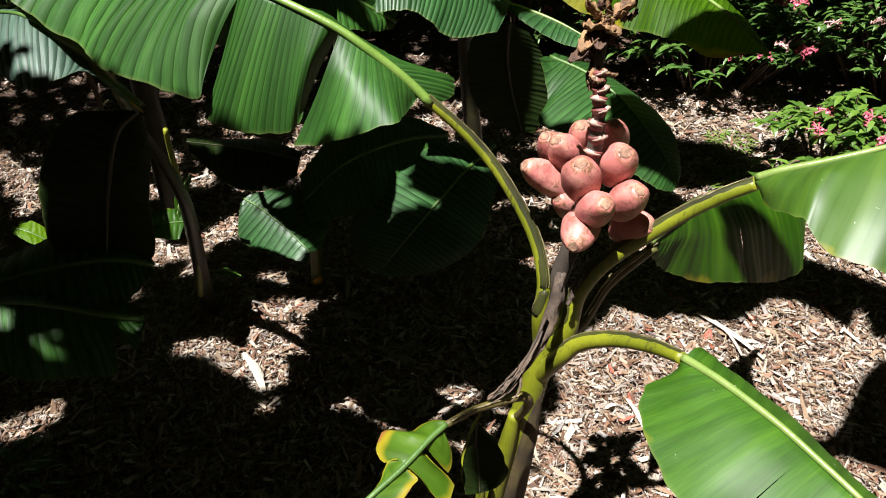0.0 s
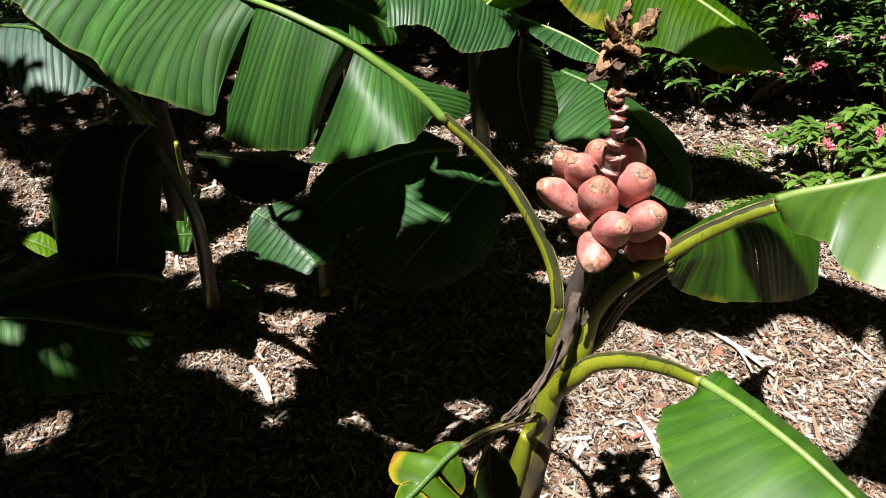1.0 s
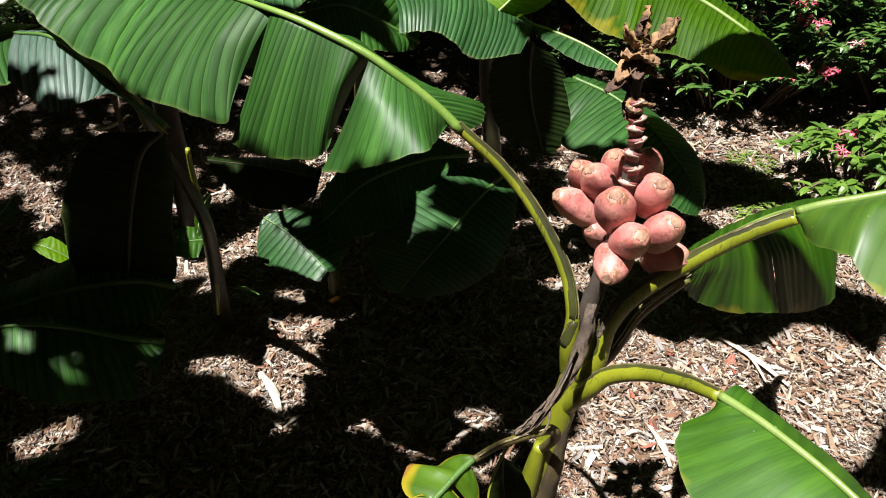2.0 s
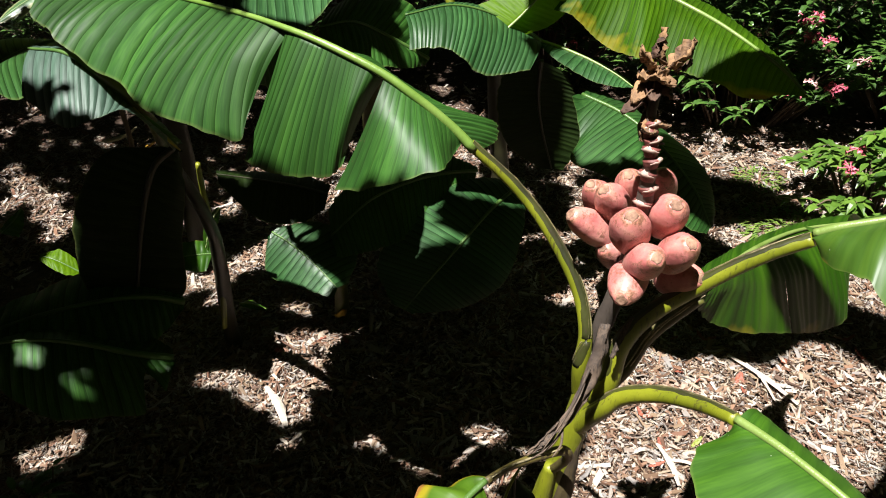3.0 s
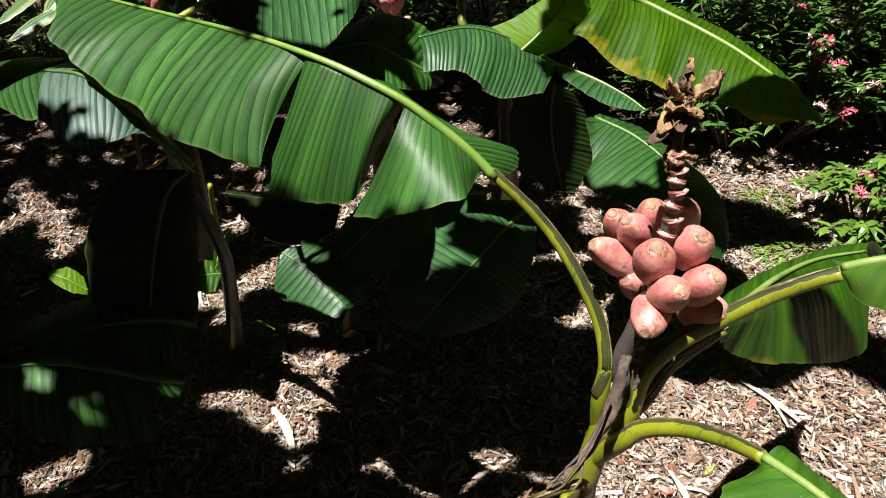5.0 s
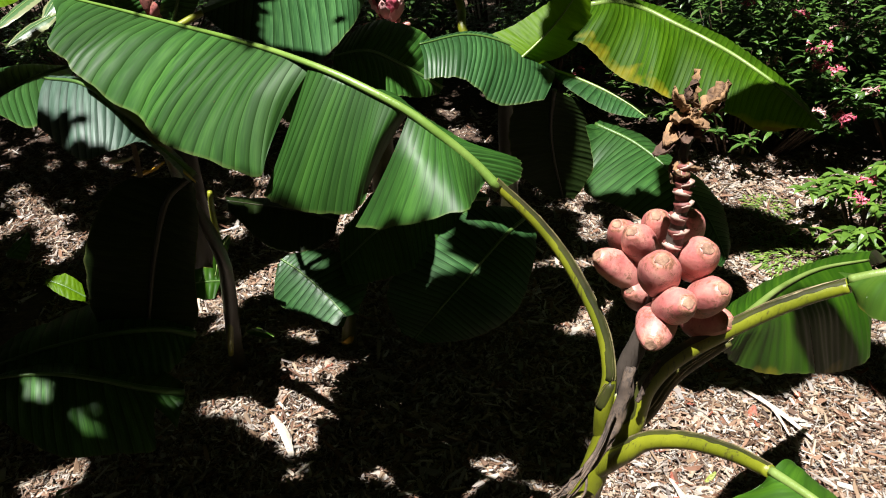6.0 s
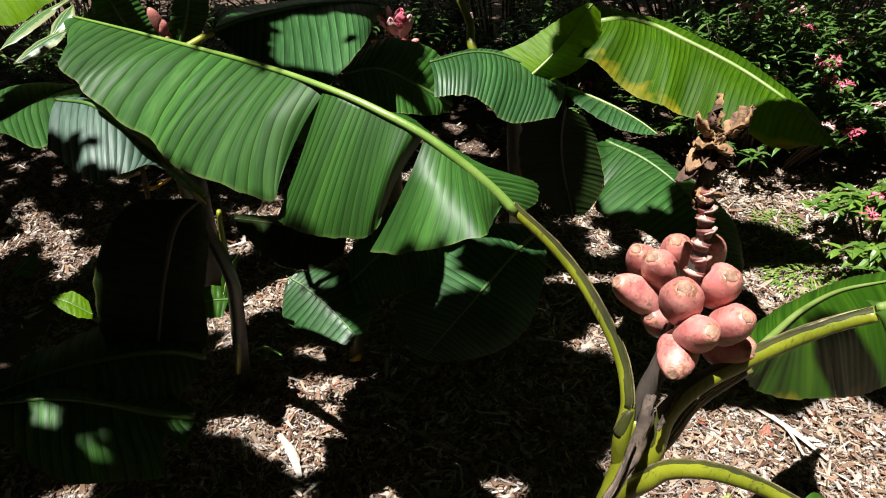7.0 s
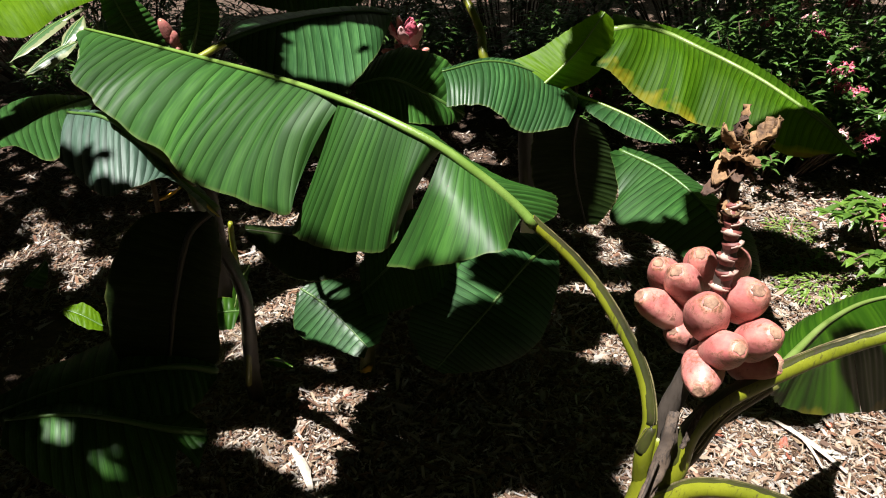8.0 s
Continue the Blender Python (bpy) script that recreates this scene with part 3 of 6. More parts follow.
for k, (dx, dz, r0) in enumerate(((-0.003, 0.0085, 0.0022), (0.001, 0.0095, 0.0016), (0.004, 0.0075, 0.0018))):
    way = [Vector(p) + Vector((dx, 0.002, dz)) for p in ((0.249, 1.286, 0.891), (0.284, 1.276, 0.925), (0.327, 1.258, 0.968), (0.356, 1.245, 0.992))]
    tube("petiole_margin", [tuple(p) for p in way], (0.0006, r0, r0 * 0.9, 0.0006), TORN if k != 1 else STEM3, plant, "dry cream and brown petiole margin", sides=6, n=44, rough=0.7, flat=0.5)

# leaf drooping beneath it
petiole(plant, [(0.160, 1.335, 0.66), (0.207, 1.330, 0.727), (0.238, 1.336, 0.786), (0.291, 1.325, 0.856)], (0.0105, 0.0088, 0.0074, 0.006), "thin ribbed petiole with pale torn margins", STEM2, n=36)
leaf(plant, LEAF_B,
     [(0.282, 1.321, 0.867), (0.345, 1.396, 0.850), (0.425, 1.488, 0.823), (0.523, 1.578, 0.792), (0.646, 1.662, 0.752)],
     [(0.284, 1.322, 0.861), (0.300, 1.329, 0.831), (0.330, 1.352, 0.792), (0.398, 1.411, 0.725), (0.471, 1.456, 0.686), (0.535, 1.491, 0.654), (0.597, 1.527, 0.629), (0.643, 1.562, 0.629), (0.651, 1.606, 0.684)],
     [(0.368, 1.483, 0.788), (0.447, 1.568, 0.766), (0.553, 1.663, 0.720), (0.667, 1.750, 0.679), (0.783, 1.819, 0.649)],
     tears=[(0, 0.56, 0.62, 0.0035)], bulge=0.16, thick=(0.006, 0.002), wave=0.014, seed=3, label="drooping green leaf with a yellow torn edge")

for k, (dx, dy) in enumerate(((-0.004, 0.006), (0.003, 0.009))):
    way = [Vector(p) + Vector((dx, 0.0, dy)) for p in ((0.208, 1.316, 0.742), (0.234, 1.319, 0.797), (0.262, 1.315, 0.834), (0.286, 1.311, 0.863))]
    tube("petiole_margin", [tuple(p) for p in way], (0.0012, 0.003, 0.0026, 0.001), TORN, plant, "pale torn petiole margin", sides=6, n=40, rough=0.9, flat=0.35)

# low leaf on an arched petiole
petiole(plant, [(0.148, 1.315, 0.64), (0.169, 1.276, 0.712), (0.190, 1.260, 0.751), (0.223, 1.226, 0.788), (0.254, 1.181, 0.818), (0.275, 1.132, 0.844)], (0.0140, 0.0126, 0.0114, 0.0102, 0.0090, 0.0072), "yellow-green arched petiole with a dark rim", n=48, groove=66)
leaf(plant, LEAF_F,
     [(0.275, 1.132, 0.844), (0.290, 1.108, 0.848), (0.307, 1.082, 0.850), (0.338, 1.032, 0.849), (0.365, 0.990, 0.841), (0.389, 0.953, 0.832), (0.427, 0.920, 0.801), (0.474, 0.902, 0.741)],
     [(0.263, 1.126, 0.838), (0.229, 1.112, 0.826), (0.217, 1.058, 0.818), (0.232, 0.986, 0.812), (0.268, 0.930, 0.794), (0.316, 0.899, 0.774), (0.380, 0.887, 0.756), (0.465, 0.897, 0.742)],
     [(0.301, 1.150, 0.834), (0.331, 1.164, 0.802), (0.357, 1.161, 0.780), (0.399, 1.110, 0.759), (0.432, 1.065, 0.746), (0.459, 1.021, 0.736), (0.489, 0.972, 0.718), (0.483, 0.908, 0.732)],
     tears=[(0, 0.53, 0.74, 0.0010)], bulge=0.15, thick=(0.0052, 0.002), wave=0.011, pleat=0.0003, seed=4, label="glossy green low leaf with a pale midrib")

# ailing leaf near the foot
tube("petiole", [(0.112, 1.310, 0.55), (0.122, 1.270, 0.615), (0.124, 1.240, 0.665), (0.114, 1.227, 0.690), (0.092, 1.213, 0.700), (0.067, 1.194, 0.712), (0.045, 1.173, 0.726), (0.013, 1.141, 0.739)], (0.0062, 0.0066, 0.0068, 0.0066, 0.0060, 0.0054, 0.0048, 0.0042), STEM4, plant, "withered brownish arched petiole", n=44, rough=0.18)
tube("petiole_margin", [(0.115, 1.222, 0.699), (0.092, 1.209, 0.707), (0.067, 1.190, 0.719), (0.045, 1.169, 0.732), (0.020, 1.143, 0.743)], (0.0008, 0.0018, 0.0016, 0.0016, 0.0008), TORN, plant, "pale dry petiole margin", sides=6, n=36, rough=0.8, flat=0.5)
leaf(plant, LEAF_E,
     [(0.013, 1.141, 0.739), (-0.006, 1.122, 0.737), (-0.023, 1.102, 0.734), (-0.042, 1.082, 0.730), (-0.064, 1.061, 0.727), (-0.088, 1.039, 0.722)],
     None, None,
     flaps=[
         (0.02, 0.50, [(0.012, 1.147, 0.740), (-0.004, 1.153, 0.735), (-0.020, 1.153, 0.726), (-0.032, 1.147, 0.721), (-0.049, 1.147, 0.719), (-0.063, 1.147, 0.722), (-0.070, 1.132, 0.723), (-0.070, 1.115, 0.726), (-0.061, 1.101, 0.725), (-0.046, 1.097, 0.735)], (0, 0, 0), (0, 0, 0), [(0.45, 0.5, 0.12, 0.006)], (0.0, 0.004)),
         (0.50, 1.0, [(-0.046, 1.099, 0.733), (-0.057, 1.099, 0.727), (-0.060, 1.089, 0.726), (-0.063, 1.074, 0.728), (-0.076, 1.054, 0.726), (-0.095, 1.035, 0.723)], (0, 0, 0), (0, 0, 0), [], (0.0, 0.0)),
         (0.05, 0.28, [(0.010, 1.133, 0.735), (0.014, 1.130, 0.724), (0.017, 1.126, 0.708), (0.015, 1.120, 0.695), (0.011, 1.115, 0.685), (0.005, 1.115, 0.696), (-0.004, 1.115, 0.714)], (0, 0, 0), (0, 0, 0), [(0.5, 0.5, 0.2, 0.004)], (0.0, 0.0)),
         (0.34, 0.54, [(-0.013, 1.111, 0.725), (-0.005, 1.108, 0.713), (0.008, 1.103, 0.698), (0.016, 1.096, 0.694), (0.014, 1.084, 0.689), (0.010, 1.071, 0.687), (-0.002, 1.068, 0.692), (-0.011, 1.076, 0.707), (-0.017, 1.080, 0.718), (-0.030, 1.087, 0.729)], (0, 0, 0), (0, 0, 0), [(0.35, 0.4, 0.12, 0.004)], (0.004, 0.0)),
         (0.56, 1.0, [(-0.031, 1.087, 0.727), (-0.022, 1.081, 0.718), (-0.028, 1.071, 0.718), (-0.036, 1.059, 0.715), (-0.045, 1.044, 0.712), (-0.080, 1.030, 0.716)], (0, 0, 0), (0, 0, 0), [], (0.0, 0.0)),
     ],
     bulge=0.08, thick=(0.0040, 0.003), wave=0.007, pleat=0.0002, seed=5, rib_material=RIB_DARK, label="yellowing torn leaf with orange burnt margins")
leaf(plant, LEAF_SHADED,
     [(0.050, 1.188, 0.687), (0.049, 1.180, 0.664), (0.050, 1.170, 0.640), (0.052, 1.158, 0.612), (0.052, 1.146, 0.598)],
     [(0.048, 1.187, 0.686), (0.040, 1.177, 0.671), (0.032, 1.162, 0.651), (0.030, 1.145, 0.628), (0.032, 1.136, 0.610)],
     [(0.061, 1.190, 0.673), (0.074, 1.185, 0.656), (0.086, 1.174, 0.633), (0.091, 1.166, 0.611), (0.075, 1.152, 0.600)],
     bulge=0.15, thick=(0.0025, 0.0012), wave=0.004, pleat=0.0002, seed=6, rib_material=STEM3, label="small hanging leaf scrap coloured dark for shade")
tube("leaf_margin", [(0.058, 1.190, 0.706), (0.048, 1.185, 0.687), (0.039, 1.175, 0.671), (0.031, 1.160, 0.651), (0.029, 1.143, 0.628)], (0.0015, 0.0026, 0.0026, 0.002, 0.001), STEM, plant, "bright green rolled margin", sides=8, n=24, flat=0.6)
# young shoot at the foot
tube("sucker_sheath", [(0.045, 1.30, 0.0), (0.052, 1.285, 0.25), (0.06, 1.27, 0.47)], (0.016, 0.014, 0.006), STEM, plant, sides=10)

# withered sheath hanging from the fork
def ribbon(name, pts, widths, material, parent, label="", crumple=0.008, up=(0.3, -0.8, 0.5)):
    bm = bmesh.new()
    n = 40
    c = spline(pts, n)
    w = np.interp(np.linspace(0, 1, n), np.linspace(0, 1, len(widths)), widths).tolist()
    rows = []
    for i in range(n):
        t = Vector(c[min(i + 1, n - 1)] - c[max(i - 1, 0)]).normalized()
        side = t.cross(Vector(up)).normalized()
        nrm = side.cross(t)
        row = []
        for j in range(9):
            a = math.pi * 1.35 * (j / 8 - 0.5)
            off = crumple * noise.noise(Vector((i * 0.35, j * 0.8, w[0] * 90)))
            row.append(bm.verts.new(Vector(c[i]) + side * math.sin(a) * w[i] + nrm * (math.cos(a) * w[i] * 0.7 + off)))
        rows.append(row)
    for q, r in zip(rows, rows[1:]):
        for j in range(8):
            bm.faces.new((q[j], q[j + 1], r[j + 1], r[j]))
    ob = part(name, bm, material, parent, label)
    mod = ob.modifiers.new("thickness", "SOLIDIFY")
    mod.thickness = 0.0015
    return ob


ribbon("dried_sheath", [(0.164, 1.287, 0.849), (0.156, 1.271, 0.809), (0.139, 1.250, 0.771), (0.112, 1.222, 0.750), (0.085, 1.204, 0.734), (0.065, 1.191, 0.725)], (0.006, 0.010, 0.0085, 0.0055, 0.0035, 0.0015), SHEATH, plant, "withered dark brown leaf sheath")

for k, (a, b) in enumerate((((0.115, 1.221, 0.752), (0.068, 1.181, 0.728)), ((0.109, 1.214, 0.748), (0.095, 1.189, 0.722)), ((0.144, 1.255, 0.804), (0.082, 1.184, 0.740)))):
    a, b = Vector(a), Vector(b)
    tube("dried_strand", [tuple(a), tuple(a.lerp(b, 0.5) + Vector((0.004, -0.004, -0.004 + 0.004 * k))), tuple(b)], (0.002, 0.0016, 0.0006), SHEATH, plant, "thin dry brown strand", sides=6, n=16, rough=0.3)
ribbon("dried_sheath", [(0.150, 1.304, 0.625), (0.139, 1.303, 0.54), (0.124, 1.306, 0.43), (0.104, 1.312, 0.28), (0.085, 1.318, 0.08)], (0.003, 0.012, 0.017, 0.020, 0.022), SHEATH_OLD, plant, "brown dried sheath clasping the stem", crumple=0.004)
ribbon("sheath_scale", [(0.195, 1.280, 0.864), (0.183, 1.272, 0.844), (0.171, 1.263, 0.815)], (0.001, 0.004, 0.003), SHEATH, plant, "upright dry scale on the stem", crumple=0.003)

# flower stalk with fruit
stalk = [(0.160, 1.325, 0.74), (0.170, 1.322, 0.82), (0.186, 1.312, 0.90), (0.194, 1.302, 0.98), (0.194, 1.292, 1.07), (0.192, 1.306, 1.115), (0.204, 1.320, 1.158)]
tube("peduncle", stalk, (0.0125, 0.0125, 0.012, 0.011, 0.0065, 0.0055, 0.005), PED, plant, "dark grey flower stalk", n=60, sides=18, rough=0.12)


def fruit(base, tip, radius, bend=0.10, seed=0, long=1.22):
    """A plump blunt little banana with soft ridges, from its stalk to its tip; the dried flower end is a part of it."""
    b, t = Vector(base), Vector(tip)
    b = t + (b - t) * long
    axis = t - b
    length = axis.length
    axis.normalize()
    side = axis.cross(Vector((0.2, 0.9, 0.35))).normalized()
    up = side.cross(axis)
    prof = ((0.0, 0.24), (0.05, 0.40), (0.14, 0.68), (0.27, 0.90), (0.40, 0.99), (0.52, 1.0), (0.64, 0.96), (0.75, 0.87), (0.84, 0.74), (0.91, 0.60), (0.96, 0.46), (1.0, 0.34))
    bm = bmesh.new()
    uvl = bm.loops.layers.uv.new("UVMap")
    n, sides = 22, 24
    rings = []
    for i in range(n):
        s = i / (n - 1)
        r = radius * float(np.interp(s, [p[0] for p in prof], [p[1] for p in prof]))
        c = b + axis * (s * length) + up * (bend * length * (4 * s * (1 - s)) * 0.5)
        ring = []
        for j in range(sides):
            a = 2 * math.pi * j / sides
            k = r * (1 + (0.022 + 0.022 * s * s) * math.cos(4 * a + seed) + 0.06 * noise.noise(Vector((math.cos(a) * 1.5, math.sin(a) * 1.5, s * 3 + seed * 5))))
            ring.append(bm.verts.new(c + k * (math.cos(a) * side + math.sin(a) * up)))
        rings.append(ring)
    for i in range(n - 1):
        for j in range(sides):
            f = bm.faces.new((rings[i][j], rings[i][(j + 1) % sides], rings[i + 1][(j + 1) % sides], rings[i + 1][j]))
            for loop, (q, w) in zip(f.loops, ((i, j), (i, j + 1), (i + 1, j + 1), (i + 1, j))):
                loop[uvl].uv = (w / sides, q / (n - 1))
    bm.faces.new(rings[0][::-1])
    bm.faces.new(rings[-1])
    ob = part("fruit", bm, FRUIT, plant)
    bm = bmesh.new()
    out = []
    for i, (h, rr) in enumerate(((-0.002, 0.32), (0.0004, 0.30), (0.0012, 0.22), (0.0004, 0.13), (0.0010, 0.04))):
        c = t + axis * h
        out.append([bm.verts.new(c + radius * rr * (1 + 0.42 * noise.noise(Vector((j * 1.7, seed, i * 0.6)))) * (math.cos(2 * math.pi * j / 14) * side + math.sin(2 * math.pi * j / 14) * up)) for j in range(14)])
    for q, w in zip(out, out[1:]):
        for j in range(14):
            bm.faces.new((q[j], q[(j + 1) % 14], w[(j + 1) % 14], w[j]))
    bm.faces.new(out[-1])
    part("flower_scar", bm, FRUIT_TIP, ob, "dry brown flower scar")
    return ob


fruit((0.166, 1.339, 0.937), (0.118, 1.320, 0.987), 0.0199, seed=1)
fruit((0.173, 1.393, 0.943), (0.147, 1.366, 1.000), 0.0199, seed=2)
fruit((0.182, 1.353, 0.959), (0.154, 1.320, 1.018), 0.0210, seed=3)
fruit((0.205, 1.383, 0.960), (0.188, 1.354, 1.019), 0.0208, seed=4)
fruit((0.237, 1.386, 0.964), (0.228, 1.351, 1.020), 0.0199, seed=5)
fruit((0.181, 1.287, 0.966), (0.172, 1.258, 1.020), 0.0228, seed=6)
fruit((0.220, 1.309, 0.973), (0.223, 1.273, 1.023), 0.0228, seed=7)
fruit((0.226, 1.284, 0.940), (0.238, 1.248, 0.989), 0.0214, seed=8)
fruit((0.188, 1.274, 0.940), (0.196, 1.226, 0.986), 0.0210, seed=9)
fruit((0.192, 1.290, 0.924), (0.165, 1.230, 0.929), 0.0223, seed=10)
fruit((0.191, 1.350, 0.896), (0.159, 1.320, 0.939), 0.0189, seed=11)
fruit((0.239, 1.320, 0.886), (0.266, 1.277, 0.922), 0.0215, seed=12)

# rings of bract scars above the fruit
column = spline(stalk, 121)
for i in range(8):
    f = i / 7
    c = Vector(column[67 + 4 * i])
    bm = bmesh.new()
    r0, tilt = 0.0098 - 0.0022 * f, -math.pi / 2 + (0.75 if i % 2 else -0.75) + 0.2 * math.sin(5.0 * i)
    rings = []
    for h, k in ((-0.0075, 0.80), (-0.003, 0.88), (0.0022, 1.12), (0.0034, 1.12), (0.0046, 0.7)):
        rings.append([bm.verts.new(c + Vector((math.cos(a) * r0 * k * (1 + 0.16 * math.cos(a - tilt)), math.sin(a) * r0 * k * (1 + 0.16 * math.cos(a - tilt)), h + 0.0022 * math.cos(a - tilt) + 0.0008 * noise.noise(Vector((3 * math.cos(a), 3 * math.sin(a), i)))))) for a in (2 * math.pi * j / 18 for j in range(18))])
    for q, w in zip(rings, rings[1:]):
        for j in range(18):
            bm.faces.new((q[j], q[(j + 1) % 18], w[(j + 1) % 18], w[j]))
    bm.faces.new(rings[0][::-1])
    bm.faces.new(rings[-1])
    scar = part("bract_scar", bm, SCAR_RED, plant, "red-brown scar ring with a pale torn rim")
    bm = bmesh.new()
    lip = []
    for j in range(15):
        g = tilt + 1.15 * (j / 7 - 1)
        e = max(0.1, math.cos(1.35 * (j / 7 - 1))) * (1 + 0.5 * noise.noise(Vector((j * 0.9, i * 3.1, 0.0))))
        out = Vector((math.cos(g), math.sin(g), 0))
        lift = 0.0022 * math.cos(g - tilt)
        lip.append([bm.verts.new(c + out * (r0 * k * (1 + 0.16 * math.cos(g - tilt))) + Vector((0, 0, lift + h * e))) for k, h in ((1.06, -0.0006), (1.20, 0.0014), (1.20, 0.0040), (0.7, 0.0052))])
    for q, w in zip(lip, lip[1:]):
        for j in range(3):
            bm.faces.new((q[j], w[j], w[j + 1], q[j + 1]))
    part("rim", bm, SCAR_PALE, scar, "cream scar rim")


def dry_bract(at, way, length, width, parent, material=BROWN, seed=0, curl=0.6):
    """A crumpled, cupped withered bract."""
    bm = bmesh.new()
    way = Vector(way).normalized()
    side = way.cross(Vector((0.3, 0.2, 0.9))).normalized()
    nrm = side.cross(way)
    rows = []
    for i in range(11):
        s = i / 10
        w = width * (math.sin(math.pi * min(1.0, 0.12 + 0.83 * s)) ** 0.8)
        c = Vector(at) + way * (s * length) + nrm * (curl * length * s * s * 0.6)
        row = []
        for j in range(9):
            a = (j / 8 - 0.5) * 2.3
            cr = 0.005 * noise.noise(Vector((i * 0.7, j * 0.9, seed * 3.3))) * 1.6
            row.append(bm.verts.new(c + side * (math.sin(a) * w * 0.5) + nrm * (-math.cos(a) * w * 0.28 + cr)))
        rows.append(row)
    for q, w in zip(rows, rows[1:]):
        for j in range(8):
            bm.faces.new((q[j], q[j + 1], w[j + 1], w[j]))
    ob = part("dried_bract", bm, material, parent)
    mod = ob.modifiers.new("thickness", "SOLIDIFY")
    mod.thickness = 0.0008
    return ob


# withered flower: folded tan bracts above, darker ones hanging below
FLOWER_TOP = (
    ((0.206, 1.321, 1.160), (0.209, 1.331, 1.195), 0.032, BROWN, -0.2), ((0.207, 1.317, 1.163), (0.232, 1.319, 1.184), 0.020, BROWN, 0.25),
    ((0.206, 1.317, 1.162), (0.224, 1.327, 1.187), 0.026, BROWN, -0.3), ((0.202, 1.315, 1.160), (0.175, 1.313, 1.179), 0.026, BROWN, 0.3),
    ((0.198, 1.309, 1.159), (0.174, 1.300, 1.166), 0.022, BROWN, -0.3), ((0.201, 1.307, 1.166), (0.204, 1.292, 1.150), 0.030, BROWN, 0.3),
    ((0.195, 1.314, 1.168), (0.193, 1.320, 1.189), 0.020, BROWN_DARK, 0.4), ((0.212, 1.338, 1.158), (0.235, 1.339, 1.157), 0.026, BROWN_DARK, 0.2),
)
FLOWER_LOW = (
    ((0.192, 1.316, 1.152), (0.162, 1.290, 1.121), 0.018, BROWN_DARK, 0.3), ((0.188, 1.311, 1.154), (0.167, 1.291, 1.142), 0.022, BROWN, -0.3),
    ((0.193, 1.312, 1.156), (0.187, 1.289, 1.137), 0.020, BROWN_DARK, 0.2), ((0.204, 1.316, 1.151), (0.213, 1.309, 1.129), 0.020, BROWN_DARK, 0.3),
    ((0.193, 1.323, 1.145), (0.191, 1.313, 1.117), 0.022, BROWN_DARK, 0.1), ((0.194, 1.313, 1.117), (0.206, 1.294, 1.104), 0.026, BROWN, 0.3),
    ((0.192, 1.313, 1.117), (0.185, 1.297, 1.090), 0.018, BROWN, -0.1), ((0.197, 1.316, 1.113), (0.202, 1.300, 1.084), 0.022, BROWN_DARK, 0.2),
    ((0.190, 1.306, 1.115), (0.188, 1.286, 1.101), 0.018, BROWN, 0.3),
)
for i, (a, b, width, material, curl) in enumerate(FLOWER_TOP + FLOWER_LOW):
    way = Vector(b) - Vector(a)
    dry_bract(a, way, way.length * 1.05, width, plant, material, seed=i, curl=curl)

# ---- second banana plant, mostly in shade ----
second = thing("banana_plant", "slender shaded banana plant with dark hanging leaves", "banana plant")
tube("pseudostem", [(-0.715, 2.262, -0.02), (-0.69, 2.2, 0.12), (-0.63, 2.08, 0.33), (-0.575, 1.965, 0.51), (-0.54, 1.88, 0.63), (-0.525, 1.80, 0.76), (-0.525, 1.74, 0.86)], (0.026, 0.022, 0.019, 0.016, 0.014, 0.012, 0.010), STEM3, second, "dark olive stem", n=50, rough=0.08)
tube("petiole", [(-0.525, 1.74, 0.86), (-0.474, 1.592, 1.013), (-0.510, 1.578, 1.071), (-0.564, 1.610, 1.090)], (0.010, 0.008, 0.007, 0.006), STEM2, second, n=24)
leaf(second, LEAF_Z,
     [(-0.437, 1.589, 0.964), (-0.478, 1.581, 1.014), (-0.515, 1.576, 1.069), (-0.571, 1.604, 1.101), (-0.648, 1.644, 1.098)],
     [(-0.438, 1.575, 0.960), (-0.466, 1.524, 1.044), (-0.505, 1.504, 1.043), (-0.549, 1.497, 1.036), (-0.633, 1.563, 1.058)],
     [(-0.438, 1.607, 0.955), (-0.485, 1.643, 0.982), (-0.540, 1.669, 1.031), (-0.603, 1.689, 1.070), (-0.661, 1.674, 1.090)],
     bulge=0.12, thick=(0.006, 0.002), seed=11, rib_material=RIB_DARK, label="bluish green leaf with pale parallel veins")
leaf(second, LEAF_Y,
     [(-0.822, 2.025, 0.995), (-0.884, 1.990, 0.984), (-0.938, 1.920, 0.960), (-0.998, 1.827, 0.939)],
     [(-0.787, 1.981, 1.005), (-0.759, 1.760, 0.979), (-0.853, 1.789, 0.993), (-0.971, 1.785, 0.952)],
     [(-0.842, 2.050, 0.994), (-0.961, 2.113, 0.978), (-1.047, 2.071, 0.961), (-1.040, 1.872, 0.931)],
     bulge=0.12, thick=(0.005, 0.002), seed=12, pleat=0.0004, label="green leaf with a grooved midrib")
